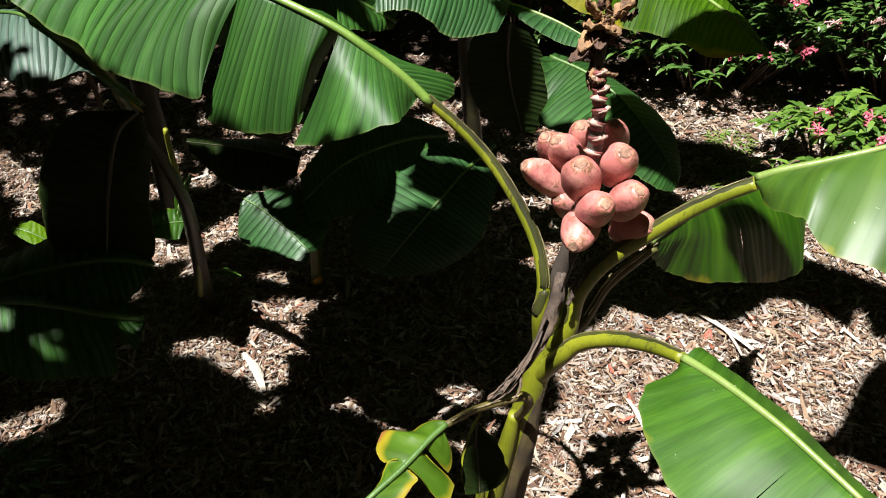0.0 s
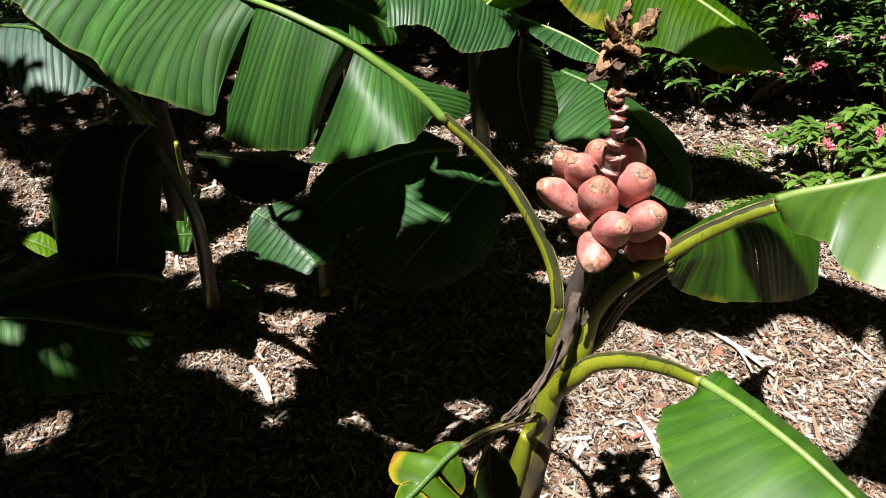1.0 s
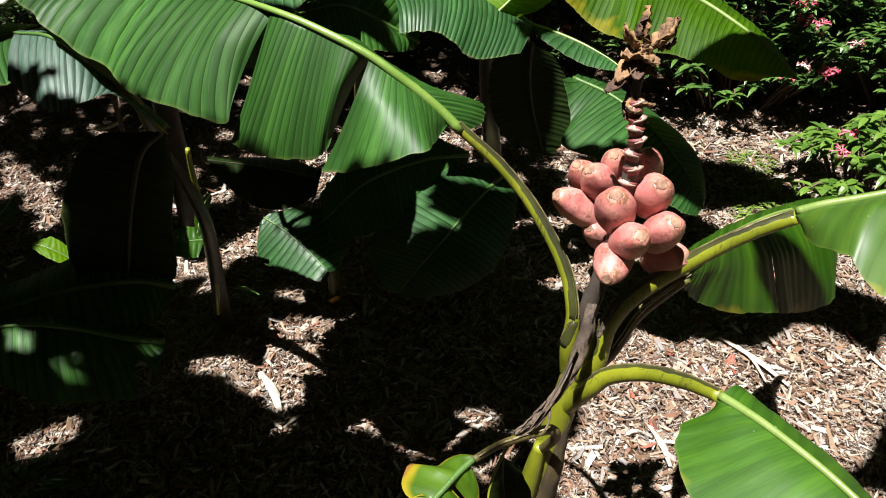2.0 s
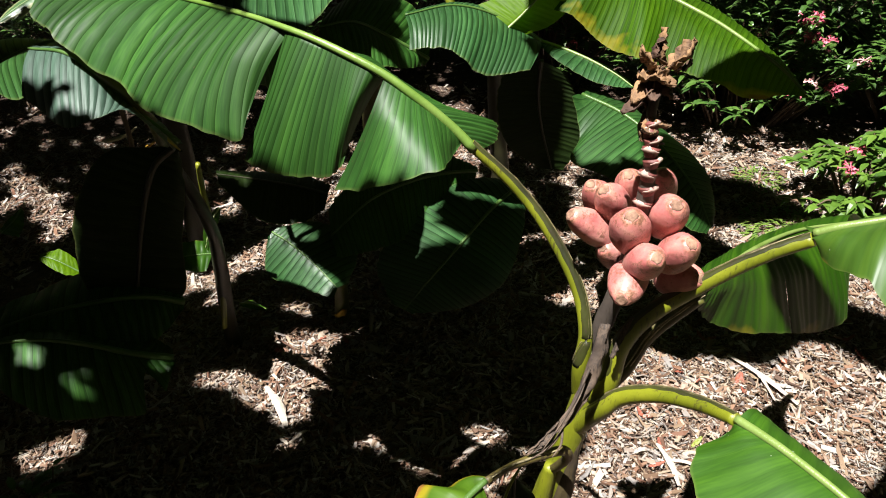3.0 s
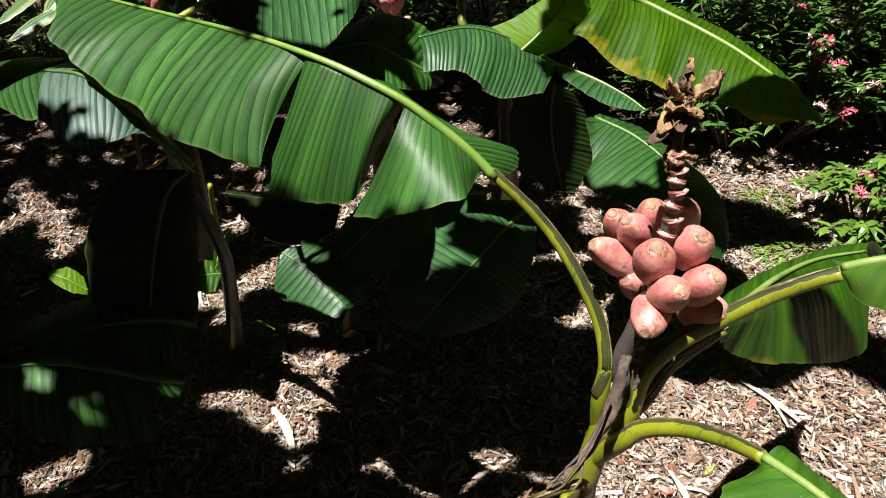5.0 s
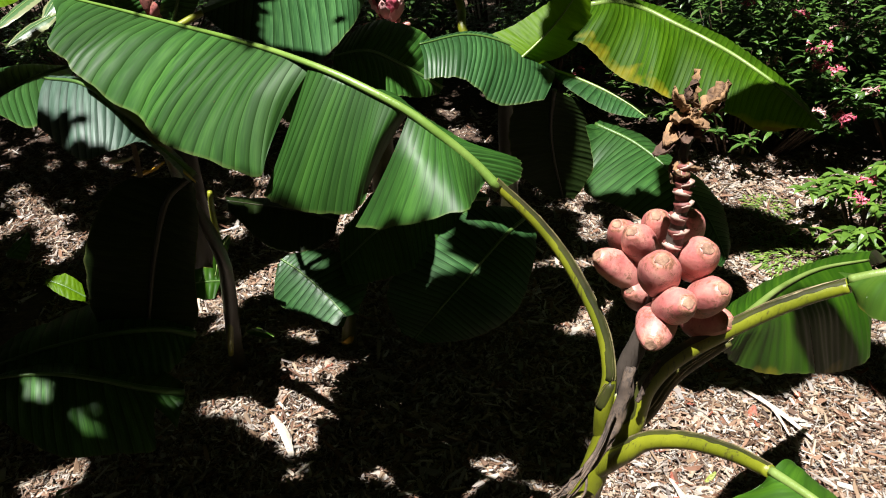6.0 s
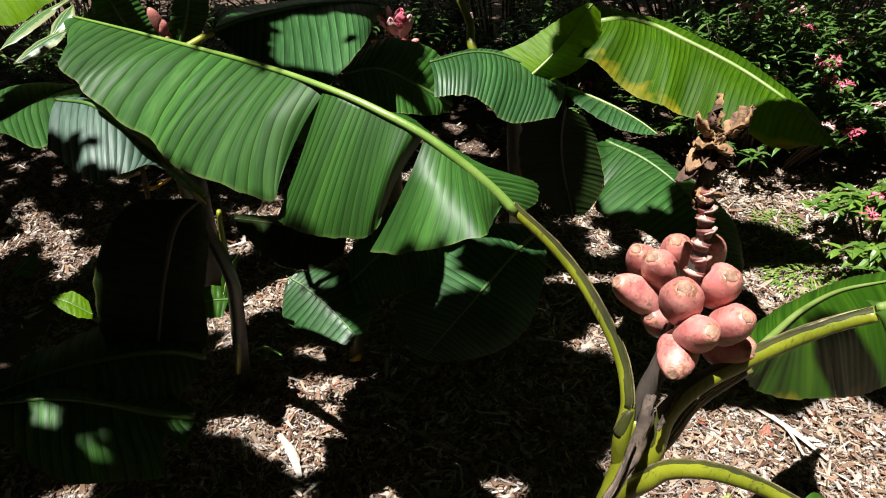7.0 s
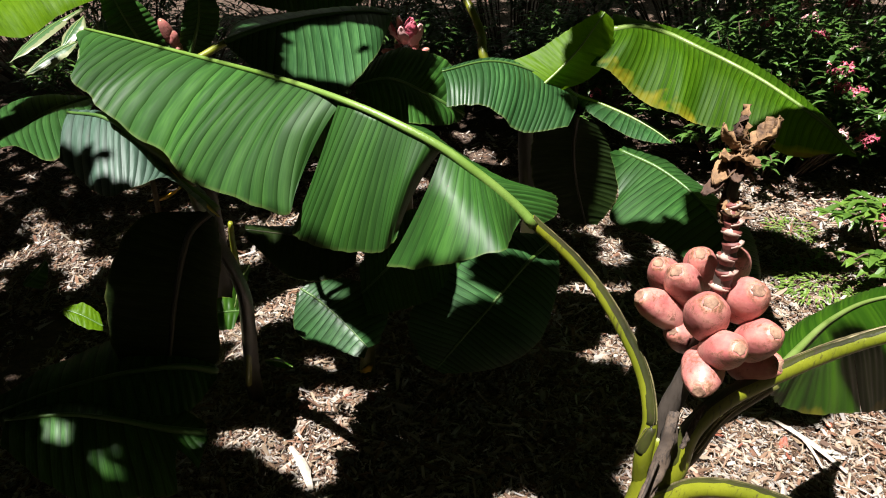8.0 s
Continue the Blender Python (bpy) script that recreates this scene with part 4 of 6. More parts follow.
leaf(second, LEAF_SHADED,
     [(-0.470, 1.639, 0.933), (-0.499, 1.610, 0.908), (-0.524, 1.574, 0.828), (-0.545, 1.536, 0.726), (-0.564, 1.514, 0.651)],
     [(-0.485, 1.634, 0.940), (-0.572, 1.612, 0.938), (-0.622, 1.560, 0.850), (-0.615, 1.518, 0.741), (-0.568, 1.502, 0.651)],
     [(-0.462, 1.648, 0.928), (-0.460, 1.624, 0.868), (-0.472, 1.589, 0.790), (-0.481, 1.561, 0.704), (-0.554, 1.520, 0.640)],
     bulge=0.14, thick=(0.006, 0.002), wave=0.012, seed=13, rib_material=STEM3, label="large hanging leaf coloured dark for deep shade")
leaf(second, LEAF_A,
     [(-0.464, 1.433, 0.672), (-0.516, 1.416, 0.698), (-0.567, 1.406, 0.724), (-0.638, 1.400, 0.741), (-0.725, 1.393, 0.738)],
     [(-0.460, 1.427, 0.670), (-0.477, 1.360, 0.638), (-0.546, 1.330, 0.653), (-0.617, 1.315, 0.673), (-0.721, 1.361, 0.721)],
     [(-0.469, 1.439, 0.673), (-0.538, 1.480, 0.671), (-0.611, 1.486, 0.687), (-0.694, 1.489, 0.699), (-0.745, 1.419, 0.724)],
     tears=[(0, 0.22, 0.6, 0.02), (1, 0.5, 0.5, 0.01)], bulge=0.10, thick=(0.006, 0.002), wave=0.014, seed=14, rib_material=RIB_DARK, label="dark leaf flecked with sun")
leaf(second, LEAF_A,
     [(-0.477, 1.545, 0.695), (-0.523, 1.524, 0.724), (-0.588, 1.494, 0.738), (-0.674, 1.455, 0.740), (-0.753, 1.421, 0.728)],
     [(-0.474, 1.532, 0.693), (-0.507, 1.474, 0.676), (-0.575, 1.433, 0.693), (-0.666, 1.400, 0.704), (-0.755, 1.405, 0.721)],
     [(-0.481, 1.556, 0.690), (-0.543, 1.600, 0.732), (-0.625, 1.585, 0.742), (-0.710, 1.532, 0.738), (-0.774, 1.448, 0.726)],
     bulge=0.14, thick=(0.006, 0.002), wave=0.012, seed=15, rib_material=RIB_DARK, label="large dark arching leaf")
leaf(second, LEAF_B,
     [(-0.631, 2.065, 0.448), (-0.661, 2.052, 0.455), (-0.703, 2.037, 0.459)],
     [(-0.643, 2.090, 0.469), (-0.669, 2.080, 0.479), (-0.704, 2.065, 0.482)],
     [(-0.638, 2.021, 0.427), (-0.657, 2.010, 0.433), (-0.692, 2.001, 0.447)],
     bulge=0.1, thick=(0.003, 0.001), wave=0.003, seed=17, rib_material=RIB_DARK, label="sunlit leaf end")
leaf(second, LEAF_D,
     [(-1.081, 2.222, 0.292), (-1.133, 2.224, 0.329), (-1.181, 2.230, 0.345)],
     [(-1.096, 2.247, 0.321), (-1.136, 2.253, 0.349), (-1.185, 2.237, 0.342)],
     [(-1.074, 2.202, 0.291), (-1.120, 2.194, 0.311), (-1.178, 2.216, 0.338)],
     bulge=0.1, thick=(0.003, 0.001), wave=0.003, seed=18, rib_material=RIB_DARK, label="yellowing sunlit leaf end")
leaf(second, LEAF_B,
     [(-0.563, 2.003, 0.614), (-0.578, 1.971, 0.591), (-0.586, 1.931, 0.552)],
     [(-0.565, 1.995, 0.620), (-0.586, 1.958, 0.599), (-0.588, 1.924, 0.551)],
     [(-0.562, 2.009, 0.605), (-0.569, 1.981, 0.577), (-0.582, 1.932, 0.543)],
     bulge=0.1, thick=(0.003, 0.001), wave=0.003, seed=16, label="narrow rolled young leaf")
leaf(second, LEAF_B,
     [(-1.255, 2.335, 0.435), (-1.278, 2.316, 0.406), (-1.314, 2.296, 0.378)],
     [(-1.262, 2.333, 0.432), (-1.291, 2.319, 0.412), (-1.320, 2.299, 0.384)],
     [(-1.249, 2.332, 0.429), (-1.250, 2.309, 0.393), (-1.263, 2.292, 0.368)],
     bulge=0.1, thick=(0.003, 0.001), wave=0.003, seed=19, rib_material=RIB_DARK, label="sunlit leaf end")
tube("petiole", [(-0.679, 2.136, 0.159), (-0.613, 2.046, 0.396), (-0.587, 1.996, 0.544), (-0.562, 1.936, 0.697), (-0.541, 1.893, 0.780)], (0.008, 0.008, 0.007, 0.006, 0.005), STEM, second, n=24)

tube("leaf_margin", [(-0.486, 1.569, 1.043), (-0.468, 1.573, 1.009), (-0.448, 1.575, 0.981), (-0.433, 1.580, 0.958)], (0.001, 0.005, 0.008, 0.003), YELLOWING, second, "yellow rolled leaf margin", n=30, flat=0.3, rough=0.3)

# leaf in the middle with one sunlit half
third = thing("banana_plant", "young banana plant with a striped sunlit leaf in deep shade", "banana plant")
tube("pseudostem", [(-0.40, 2.36, -0.02), (-0.38, 2.32, 0.15), (-0.36, 2.26, 0.33), (-0.33, 2.2, 0.52)], (0.024, 0.02, 0.016, 0.01), STEM2, third, n=30)
leaf(third, LEAF_C,
     [(-0.480, 2.089, 0.493), (-0.434, 2.060, 0.479), (-0.375, 2.016, 0.452), (-0.311, 1.963, 0.413)],
     [(-0.489, 2.077, 0.486), (-0.492, 2.026, 0.415), (-0.409, 1.981, 0.402), (-0.320, 1.942, 0.399)],
     [(-0.467, 2.100, 0.499), (-0.368, 2.133, 0.493), (-0.277, 2.097, 0.439), (-0.290, 1.995, 0.401)],
     bulge=0.10, thick=(0.003, 0.0015), wave=0.006, pleat=0.0008, seed=23, rib_material=RIB_DARK, label="striped green leaf with a sunlit half")
leaf(third, LEAF_SHADED,
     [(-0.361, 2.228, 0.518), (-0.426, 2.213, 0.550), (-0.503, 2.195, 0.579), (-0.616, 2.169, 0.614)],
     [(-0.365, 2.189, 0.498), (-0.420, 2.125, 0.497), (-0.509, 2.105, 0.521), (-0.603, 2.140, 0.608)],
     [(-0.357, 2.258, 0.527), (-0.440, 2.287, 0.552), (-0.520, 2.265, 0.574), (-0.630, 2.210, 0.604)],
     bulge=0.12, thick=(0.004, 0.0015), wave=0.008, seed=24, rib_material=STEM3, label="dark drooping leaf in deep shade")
leaf(third, LEAF_B,
     [(-0.603, 2.091, 0.272), (-0.569, 2.076, 0.284), (-0.526, 2.062, 0.276)],
     [(-0.600, 2.080, 0.274), (-0.563, 2.061, 0.278), (-0.522, 2.056, 0.276)],
     [(-0.606, 2.100, 0.268), (-0.571, 2.096, 0.279), (-0.527, 2.072, 0.272)], thick=(0.003, 0.001), wave=0.002, seed=22)

# ---- banana clump behind ----
rear = thing("banana_plant", "tall banana plant at the back with overlapping broad leaves", "banana plant")
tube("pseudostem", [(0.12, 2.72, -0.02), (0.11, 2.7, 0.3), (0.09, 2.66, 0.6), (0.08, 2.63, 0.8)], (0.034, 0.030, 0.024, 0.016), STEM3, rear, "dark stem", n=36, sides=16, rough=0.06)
tube("petiole", [(0.06, 2.62, 0.72), (-0.029, 2.507, 0.907), (-0.039, 2.584, 0.960), (-0.063, 2.644, 1.006), (-0.093, 2.695, 1.055)], (0.014, 0.012, 0.011, 0.010, 0.009), STEM, rear, "yellow-green petiole", n=24)
leaf(rear, LEAF_C,
     [(0.188, 2.372, 0.854), (0.081, 2.340, 0.928), (-0.022, 2.279, 0.973), (-0.128, 2.185, 0.981)],
     [(0.148, 2.192, 0.849), (0.043, 2.136, 0.862), (-0.033, 2.123, 0.927), (-0.118, 2.118, 0.926)],
     [(0.199, 2.433, 0.839), (0.101, 2.497, 0.877), (-0.009, 2.445, 0.919), (-0.125, 2.292, 0.946)],
     bulge=0.16, thick=(0.005, 0.002), wave=0.010, pleat=0.0008, seed=31, rib_material=RIB_DARK, label="bluish green leaf with a wavy lower edge")
leaf(rear, LEAF_D,
     [(0.102, 2.315, 0.905), (0.140, 2.334, 0.934), (0.190, 2.363, 0.978), (0.248, 2.406, 1.045)],
     [(0.008, 2.358, 0.944), (0.092, 2.376, 0.969), (0.173, 2.406, 1.011), (0.240, 2.408, 1.050)],
     [(0.138, 2.336, 0.879), (0.218, 2.384, 0.894), (0.271, 2.414, 0.940), (0.270, 2.417, 1.024)],
     bulge=0.10, thick=(0.004, 0.0015), wave=0.006, seed=32, label="bright yellow-green backlit leaf pierced by small holes")
leaf(rear, LEAF_W,
     [(0.282, 2.478, 0.985), (0.352, 2.494, 0.987), (0.424, 2.495, 0.966), (0.489, 2.462, 0.940), (0.559, 2.425, 0.911), (0.616, 2.355, 0.888), (0.671, 2.273, 0.859), (0.711, 2.182, 0.835), (0.748, 2.121, 0.799)],
     None,
     [(0.297, 2.570, 1.004), (0.390, 2.610, 0.970), (0.483, 2.655, 0.933), (0.560, 2.630, 0.90), (0.638, 2.593, 0.873), (0.690, 2.520, 0.85), (0.743, 2.429, 0.820), (0.758, 2.300, 0.80), (0.764, 2.176, 0.784)],
     flaps=[(0.0, 1.0, [(0.217, 2.390, 0.922), (0.272, 2.371, 0.901), (0.322, 2.344, 0.867), (0.363, 2.320, 0.841), (0.405, 2.297, 0.820), (0.442, 2.284, 0.814), (0.487, 2.267, 0.805), (0.535, 2.234, 0.797), (0.581, 2.201, 0.789), (0.619, 2.168, 0.776), (0.659, 2.146, 0.784), (0.702, 2.126, 0.800), (0.750, 2.111, 0.795)], (0.012, 0, 0.01), (0, 0, 0), [(0.10, 0.06, 0.05, 0.016), (0.30, 0.33, 0.07, 0.024), (0.52, 0.56, 0.09, 0.018), (0.74, 0.70, 0.08, 0.016)], (0.0, 0.0))],
     bulge=0.16, thick=(0.008, 0.003), wave=0.008, pleat=0.0012, seed=33, label="long folded drooping leaf with yellow patches on its edge")
leaf(rear, LEAF_Y,
     [(0.285, 2.284, 0.749), (0.369, 2.210, 0.729), (0.441, 2.126, 0.689), (0.508, 2.035, 0.619), (0.538, 1.972, 0.554)],
     [(0.254, 2.242, 0.763), (0.266, 2.163, 0.697), (0.238, 2.095, 0.667), (0.298, 2.029, 0.663), (0.351, 2.002, 0.641), (0.428, 1.964, 0.597), (0.487, 1.942, 0.567), (0.527, 1.956, 0.549)],
     [(0.307, 2.333, 0.741), (0.420, 2.314, 0.701), (0.526, 2.228, 0.637), (0.563, 2.116, 0.608), (0.567, 2.045, 0.573), (0.547, 1.983, 0.551)],
     bulge=0.10, thick=(0.005, 0.002), wave=0.006, pleat=0.0012, seed=34, rib_material=RIB_DARK, label="sunlit green leaf with strong parallel veins")
leaf(rear, LEAF_C,
     [(0.188, 2.432, 0.839), (0.256, 2.410, 0.820), (0.323, 2.375, 0.798), (0.375, 2.339, 0.776), (0.412, 2.304, 0.756)],
     [(0.192, 2.404, 0.833), (0.234, 2.345, 0.813), (0.299, 2.304, 0.782), (0.361, 2.295, 0.765), (0.407, 2.302, 0.754)],
     [(0.209, 2.451, 0.830), (0.289, 2.515, 0.776), (0.369, 2.497, 0.743), (0.411, 2.422, 0.735), (0.417, 2.313, 0.751)],
     bulge=0.10, thick=(0.005, 0.002), seed=35, pleat=0.0008, rib_material=RIB, label="green leaf with a pale raised midrib")
leaf(rear, LEAF_SHADED,
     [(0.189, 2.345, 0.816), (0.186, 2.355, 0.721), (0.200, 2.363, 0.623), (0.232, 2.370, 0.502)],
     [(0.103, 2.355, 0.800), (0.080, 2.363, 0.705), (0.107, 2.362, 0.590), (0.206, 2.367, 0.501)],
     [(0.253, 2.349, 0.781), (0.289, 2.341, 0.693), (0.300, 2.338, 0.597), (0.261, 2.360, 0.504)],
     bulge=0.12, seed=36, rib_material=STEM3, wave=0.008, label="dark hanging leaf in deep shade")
leaf(rear, LEAF_A,
     [(-0.085, 2.235, 0.864), (-0.170, 2.190, 0.934), (-0.236, 2.144, 0.981), (-0.301, 2.097, 0.986)],
     [(-0.092, 2.209, 0.860), (-0.143, 2.098, 0.894), (-0.219, 2.044, 0.928), (-0.298, 2.066, 0.973)],
     [(-0.088, 2.306, 0.887), (-0.123, 2.326, 0.965), (-0.211, 2.279, 1.011), (-0.292, 2.177, 1.003)],
     bulge=0.14, seed=37, rib_material=RIB_DARK, wave=0.01, label="dark leaf in shade")
leaf(rear, LEAF_C,
     [(0.155, 2.364, 0.468), (0.064, 2.237, 0.459), (-0.025, 2.125, 0.415), (-0.098, 2.056, 0.365), (-0.163, 2.024, 0.296)],
     [(0.142, 2.388, 0.472), (-0.021, 2.297, 0.509), (-0.163, 2.156, 0.480), (-0.228, 2.072, 0.402), (-0.195, 2.028, 0.316)],
     [(0.161, 2.347, 0.460), (0.141, 2.195, 0.399), (0.092, 2.093, 0.330), (-0.015, 2.031, 0.294), (-0.145, 2.020, 0.287)],
     bulge=0.14, thick=(0.006, 0.002), wave=0.010, pleat=0.0008, seed=38, rib_material=RIB_DARK, label="broad dark leaf with a streak of sun")
leaf(rear, LEAF_A,
     [(0.027, 2.375, 0.499), (-0.093, 2.276, 0.539), (-0.232, 2.182, 0.531), (-0.334, 2.079, 0.484)],
     [(0.018, 2.342, 0.483), (-0.094, 2.168, 0.455), (-0.202, 2.086, 0.445), (-0.319, 2.036, 0.449)],
     [(0.028, 2.400, 0.503), (-0.108, 2.374, 0.570), (-0.252, 2.301, 0.578), (-0.345, 2.138, 0.527)],
     bulge=0.14, thick=(0.006, 0.002), wave=0.010, seed=39, rib_material=RIB_DARK, label="broad dark arching leaf")

fourth = thing("banana_plant", "flowering banana plant at the back with a pink flower bud", "banana plant")
tube("pseudostem", [(-0.33, 2.95, -0.02), (-0.32, 2.92, 0.35), (-0.30, 2.9, 0.7), (-0.28, 2.88, 0.88)], (0.045, 0.04, 0.03, 0.018), STEM2, fourth, n=30, sides=14)
tube("petiole", [(-0.551, 2.230, 0.801), (-0.555, 1.883, 1.099), (-0.529, 1.878, 1.109), (-0.478, 1.927, 1.128), (-0.409, 2.004, 1.134)], (0.008, 0.007, 0.0065, 0.006, 0.005), STEM, fourth, n=30)
leaf(fourth, LEAF_C,
     [(-0.486, 1.903, 1.127), (-0.429, 1.958, 1.137), (-0.353, 2.043, 1.135), (-0.277, 2.111, 1.126), (-0.221, 2.141, 1.113)],
     [(-0.481, 1.889, 1.123), (-0.399, 1.827, 1.089), (-0.298, 1.832, 1.049), (-0.237, 1.926, 1.084), (-0.222, 2.103, 1.107)],
     [(-0.495, 1.925, 1.126), (-0.510, 2.094, 1.120), (-0.402, 2.170, 1.119), (-0.290, 2.199, 1.119), (-0.226, 2.165, 1.115)],
     bulge=0.10, thick=(0.006, 0.002), wave=0.006, pleat=0.0008, seed=41, rib_material=RIB_DARK, label="bluish green leaf lit by sun beside a dark shadow")
leaf(fourth, LEAF_A,
     [(-0.261, 2.652, 1.096), (-0.382, 2.473, 1.099), (-0.492, 2.361, 1.118), (-0.604, 2.312, 1.143)],
     [(-0.274, 2.623, 1.088), (-0.377, 2.416, 1.062), (-0.485, 2.311, 1.091), (-0.610, 2.305, 1.133)],
     [(-0.248, 2.681, 1.105), (-0.400, 2.609, 1.136), (-0.518, 2.499, 1.157), (-0.610, 2.339, 1.150)],
     bulge=0.12, seed=42, label="green leaf overhead")
# pink flower bud on its stalk
bud_at = Vector((-0.261, 2.791, 0.899))
for i in range(7):
    a = 2.4 * i
    dry_bract(bud_at + Vector((0.016 * math.cos(a), 0.016 * math.sin(a), -0.02 + 0.006 * i)), (0.45 * math.cos(a), 0.45 * math.sin(a), 1.0), 0.075 - 0.004 * i, 0.042, fourth, PETAL if i % 2 else PETAL_PALE, seed=60 + i, curl=-0.25)
for i in range(6):
    a = 1.05 * i
    b = bud_at + Vector((0.02 * math.cos(a), 0.02 * math.sin(a), -0.05))
    o = fruit(b, b + Vector((0.05 * math.cos(a), 0.05 * math.sin(a), 0.02)), 0.012, seed=20 + i)
    o.parent = fourth
tube("peduncle", [(-0.28, 2.88, 0.85), tuple(bud_at + Vector((0, 0.005, -0.06))), tuple(bud_at)], (0.012, 0.011, 0.010), PED, fourth, n=14)

fifth = thing("banana_plant", "banana plant in shade with a small pink fruit bunch", "banana plant")
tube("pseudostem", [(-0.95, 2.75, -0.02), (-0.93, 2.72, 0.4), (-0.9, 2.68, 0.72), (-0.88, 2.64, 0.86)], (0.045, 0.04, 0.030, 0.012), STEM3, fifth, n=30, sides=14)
for i, (x, y) in enumerate(((296, 36), (309, 58), (318, 90))):
    b = Vector((-0.808, 2.436, 0.978)) + Vector((0, 0.02, 0))
    px = Vector((0.0012 * (x - 305), 0.01 * (i % 3) - 0.02, -0.0012 * (y - 92)))
    o = fruit(b + px * 0.3, b + px * 1.15, 0.0150, seed=30 + i)
    o.parent = fifth
leaf(fifth, LEAF_A,
     [(-0.879, 2.545, 0.874), (-0.916, 2.532, 0.955), (-0.943, 2.518, 1.032), (-0.966, 2.509, 1.117)],
     [(-0.893, 2.518, 0.868), (-0.949, 2.484, 0.955), (-0.968, 2.459, 1.032), (-0.977, 2.484, 1.116)],
     [(-0.872, 2.573, 0.881), (-0.879, 2.569, 0.974), (-0.902, 2.565, 1.048), (-0.948, 2.534, 1.119)],
     bulge=0.12, seed=51, rib_material=RIB_DARK, label="dark upright leaf")
leaf(fifth, LEAF_A,
     [(-0.845, 2.591, 0.891), (-0.809, 2.602, 0.964), (-0.789, 2.616, 1.026), (-0.780, 2.627, 1.103)],
     [(-0.856, 2.581, 0.894), (-0.842, 2.580, 0.970), (-0.822, 2.595, 1.032), (-0.795, 2.627, 1.104)],
     [(-0.833, 2.606, 0.894), (-0.766, 2.623, 0.957), (-0.742, 2.642, 1.027), (-0.761, 2.638, 1.101)],
     bulge=0.12, seed=52, rib_material=RIB_DARK, label="dark upright leaf")
leaf(fifth, LEAF_D,
     [(-0.928, 2.503, 1.144), (-1.004, 2.455, 1.148), (-1.075, 2.401, 1.141), (-1.142, 2.344, 1.129), (-1.192, 2.285, 1.112)],
     [(-0.932, 2.468, 1.124), (-0.970, 2.405, 1.107), (-1.025, 2.348, 1.087), (-1.073, 2.272, 1.061), (-1.164, 2.232, 1.089)],
     [(-0.940, 2.530, 1.150), (-1.020, 2.560, 1.165), (-1.110, 2.510, 1.165), (-1.190, 2.420, 1.140), (-1.200, 2.300, 1.115)],
     bulge=0.12, thick=(0.006, 0.002), seed=53, pleat=0.0002, label="bright yellow-green leaf with the sun shining through")

# ---- flowering shrubs ----
def small_leaf(verts, faces, uvs, base, way, up, length, width, droop=0.25):
    """A pointed leaf folded along its middle: eight points, six faces."""
    way, up = Vector(way).normalized(), Vector(up)
    side = way.cross(up).normalized()
    nrm = side.cross(way)
    k = len(verts)
    pts = ((0.0, 0, 0), (0.3, 0.5, 0.10), (0.3, 0, -0.02), (0.3, -0.5, 0.10), (0.66, 0.40, 0.05), (0.66, 0, -0.08), (0.66, -0.40, 0.05), (1.0, 0, -0.25))
    for s, w, h in pts:
        verts.append(base + way * (s * length) + side * (w * width) + nrm * (h * width - droop * length * s * s))
        uvs.append((s, abs(w) * 2))
    for f in ((0, 2, 1), (0, 3, 2), (1, 2, 5, 4), (2, 3, 6, 5), (4, 5, 7), (5, 6, 7)):
        faces.append([k + i for i in f])


def leaf_cloud(name, material, verts, faces, uvs, parent, label=""):
    me = bpy.data.meshes.new(name)
    me.from_pydata([tuple(v) for v in verts], [], faces)
    layer = me.uv_layers.new(name="UVMap")
    flat = np.array(uvs, dtype=np.float32)
    idx = np.empty(len(me.loops), dtype=np.int32)
    me.loops.foreach_get("vertex_index", idx)
    layer.data.foreach_set("uv", flat[idx].ravel())
    me.materials.append(material)
    ob = new(name, me)
    ob.parent = parent
    if label:
        ob["label"] = label
    return ob


def flower(at, parent, size, r):
    """A hanging cluster of pink tubular flowers with flared lobes."""
    bm = bmesh.new()
    for k in range(r.randint(8, 13)):
        a = r.uniform(0, 6.28)
        way = Vector((math.cos(a), math.sin(a), r.uniform(-0.5, 0.9))).normalized()
        side = way.cross(Vector((0.1, 0.2, 0.95))).normalized()
        nrm = side.cross(way)
        long = size * r.uniform(0.7, 1.2)
        rings = []
        for s, w in ((0, 0.03), (0.45, 0.055), (0.8, 0.075), (0.9, 0.10), (1.0, 0.20)):
            c = Vector(at) + way * s * long + Vector((0, 0, -0.25 * long * s * s))
            rings.append([bm.verts.new(c + size * w * (1 + (0.7 * (j % 2) if s == 1.0 else 0)) * (math.cos(j * 1.047) * side + math.sin(j * 1.047) * nrm)) for j in range(6)])
        for q, w in zip(rings, rings[1:]):
            for j in range(6):
                bm.faces.new((q[j], q[(j + 1) % 6], w[(j + 1) % 6], w[j]))
    return part("flower", bm, r.choice((PETAL, PETAL, PETAL, PETAL_PALE)), parent, "pink trumpet flower cluster")


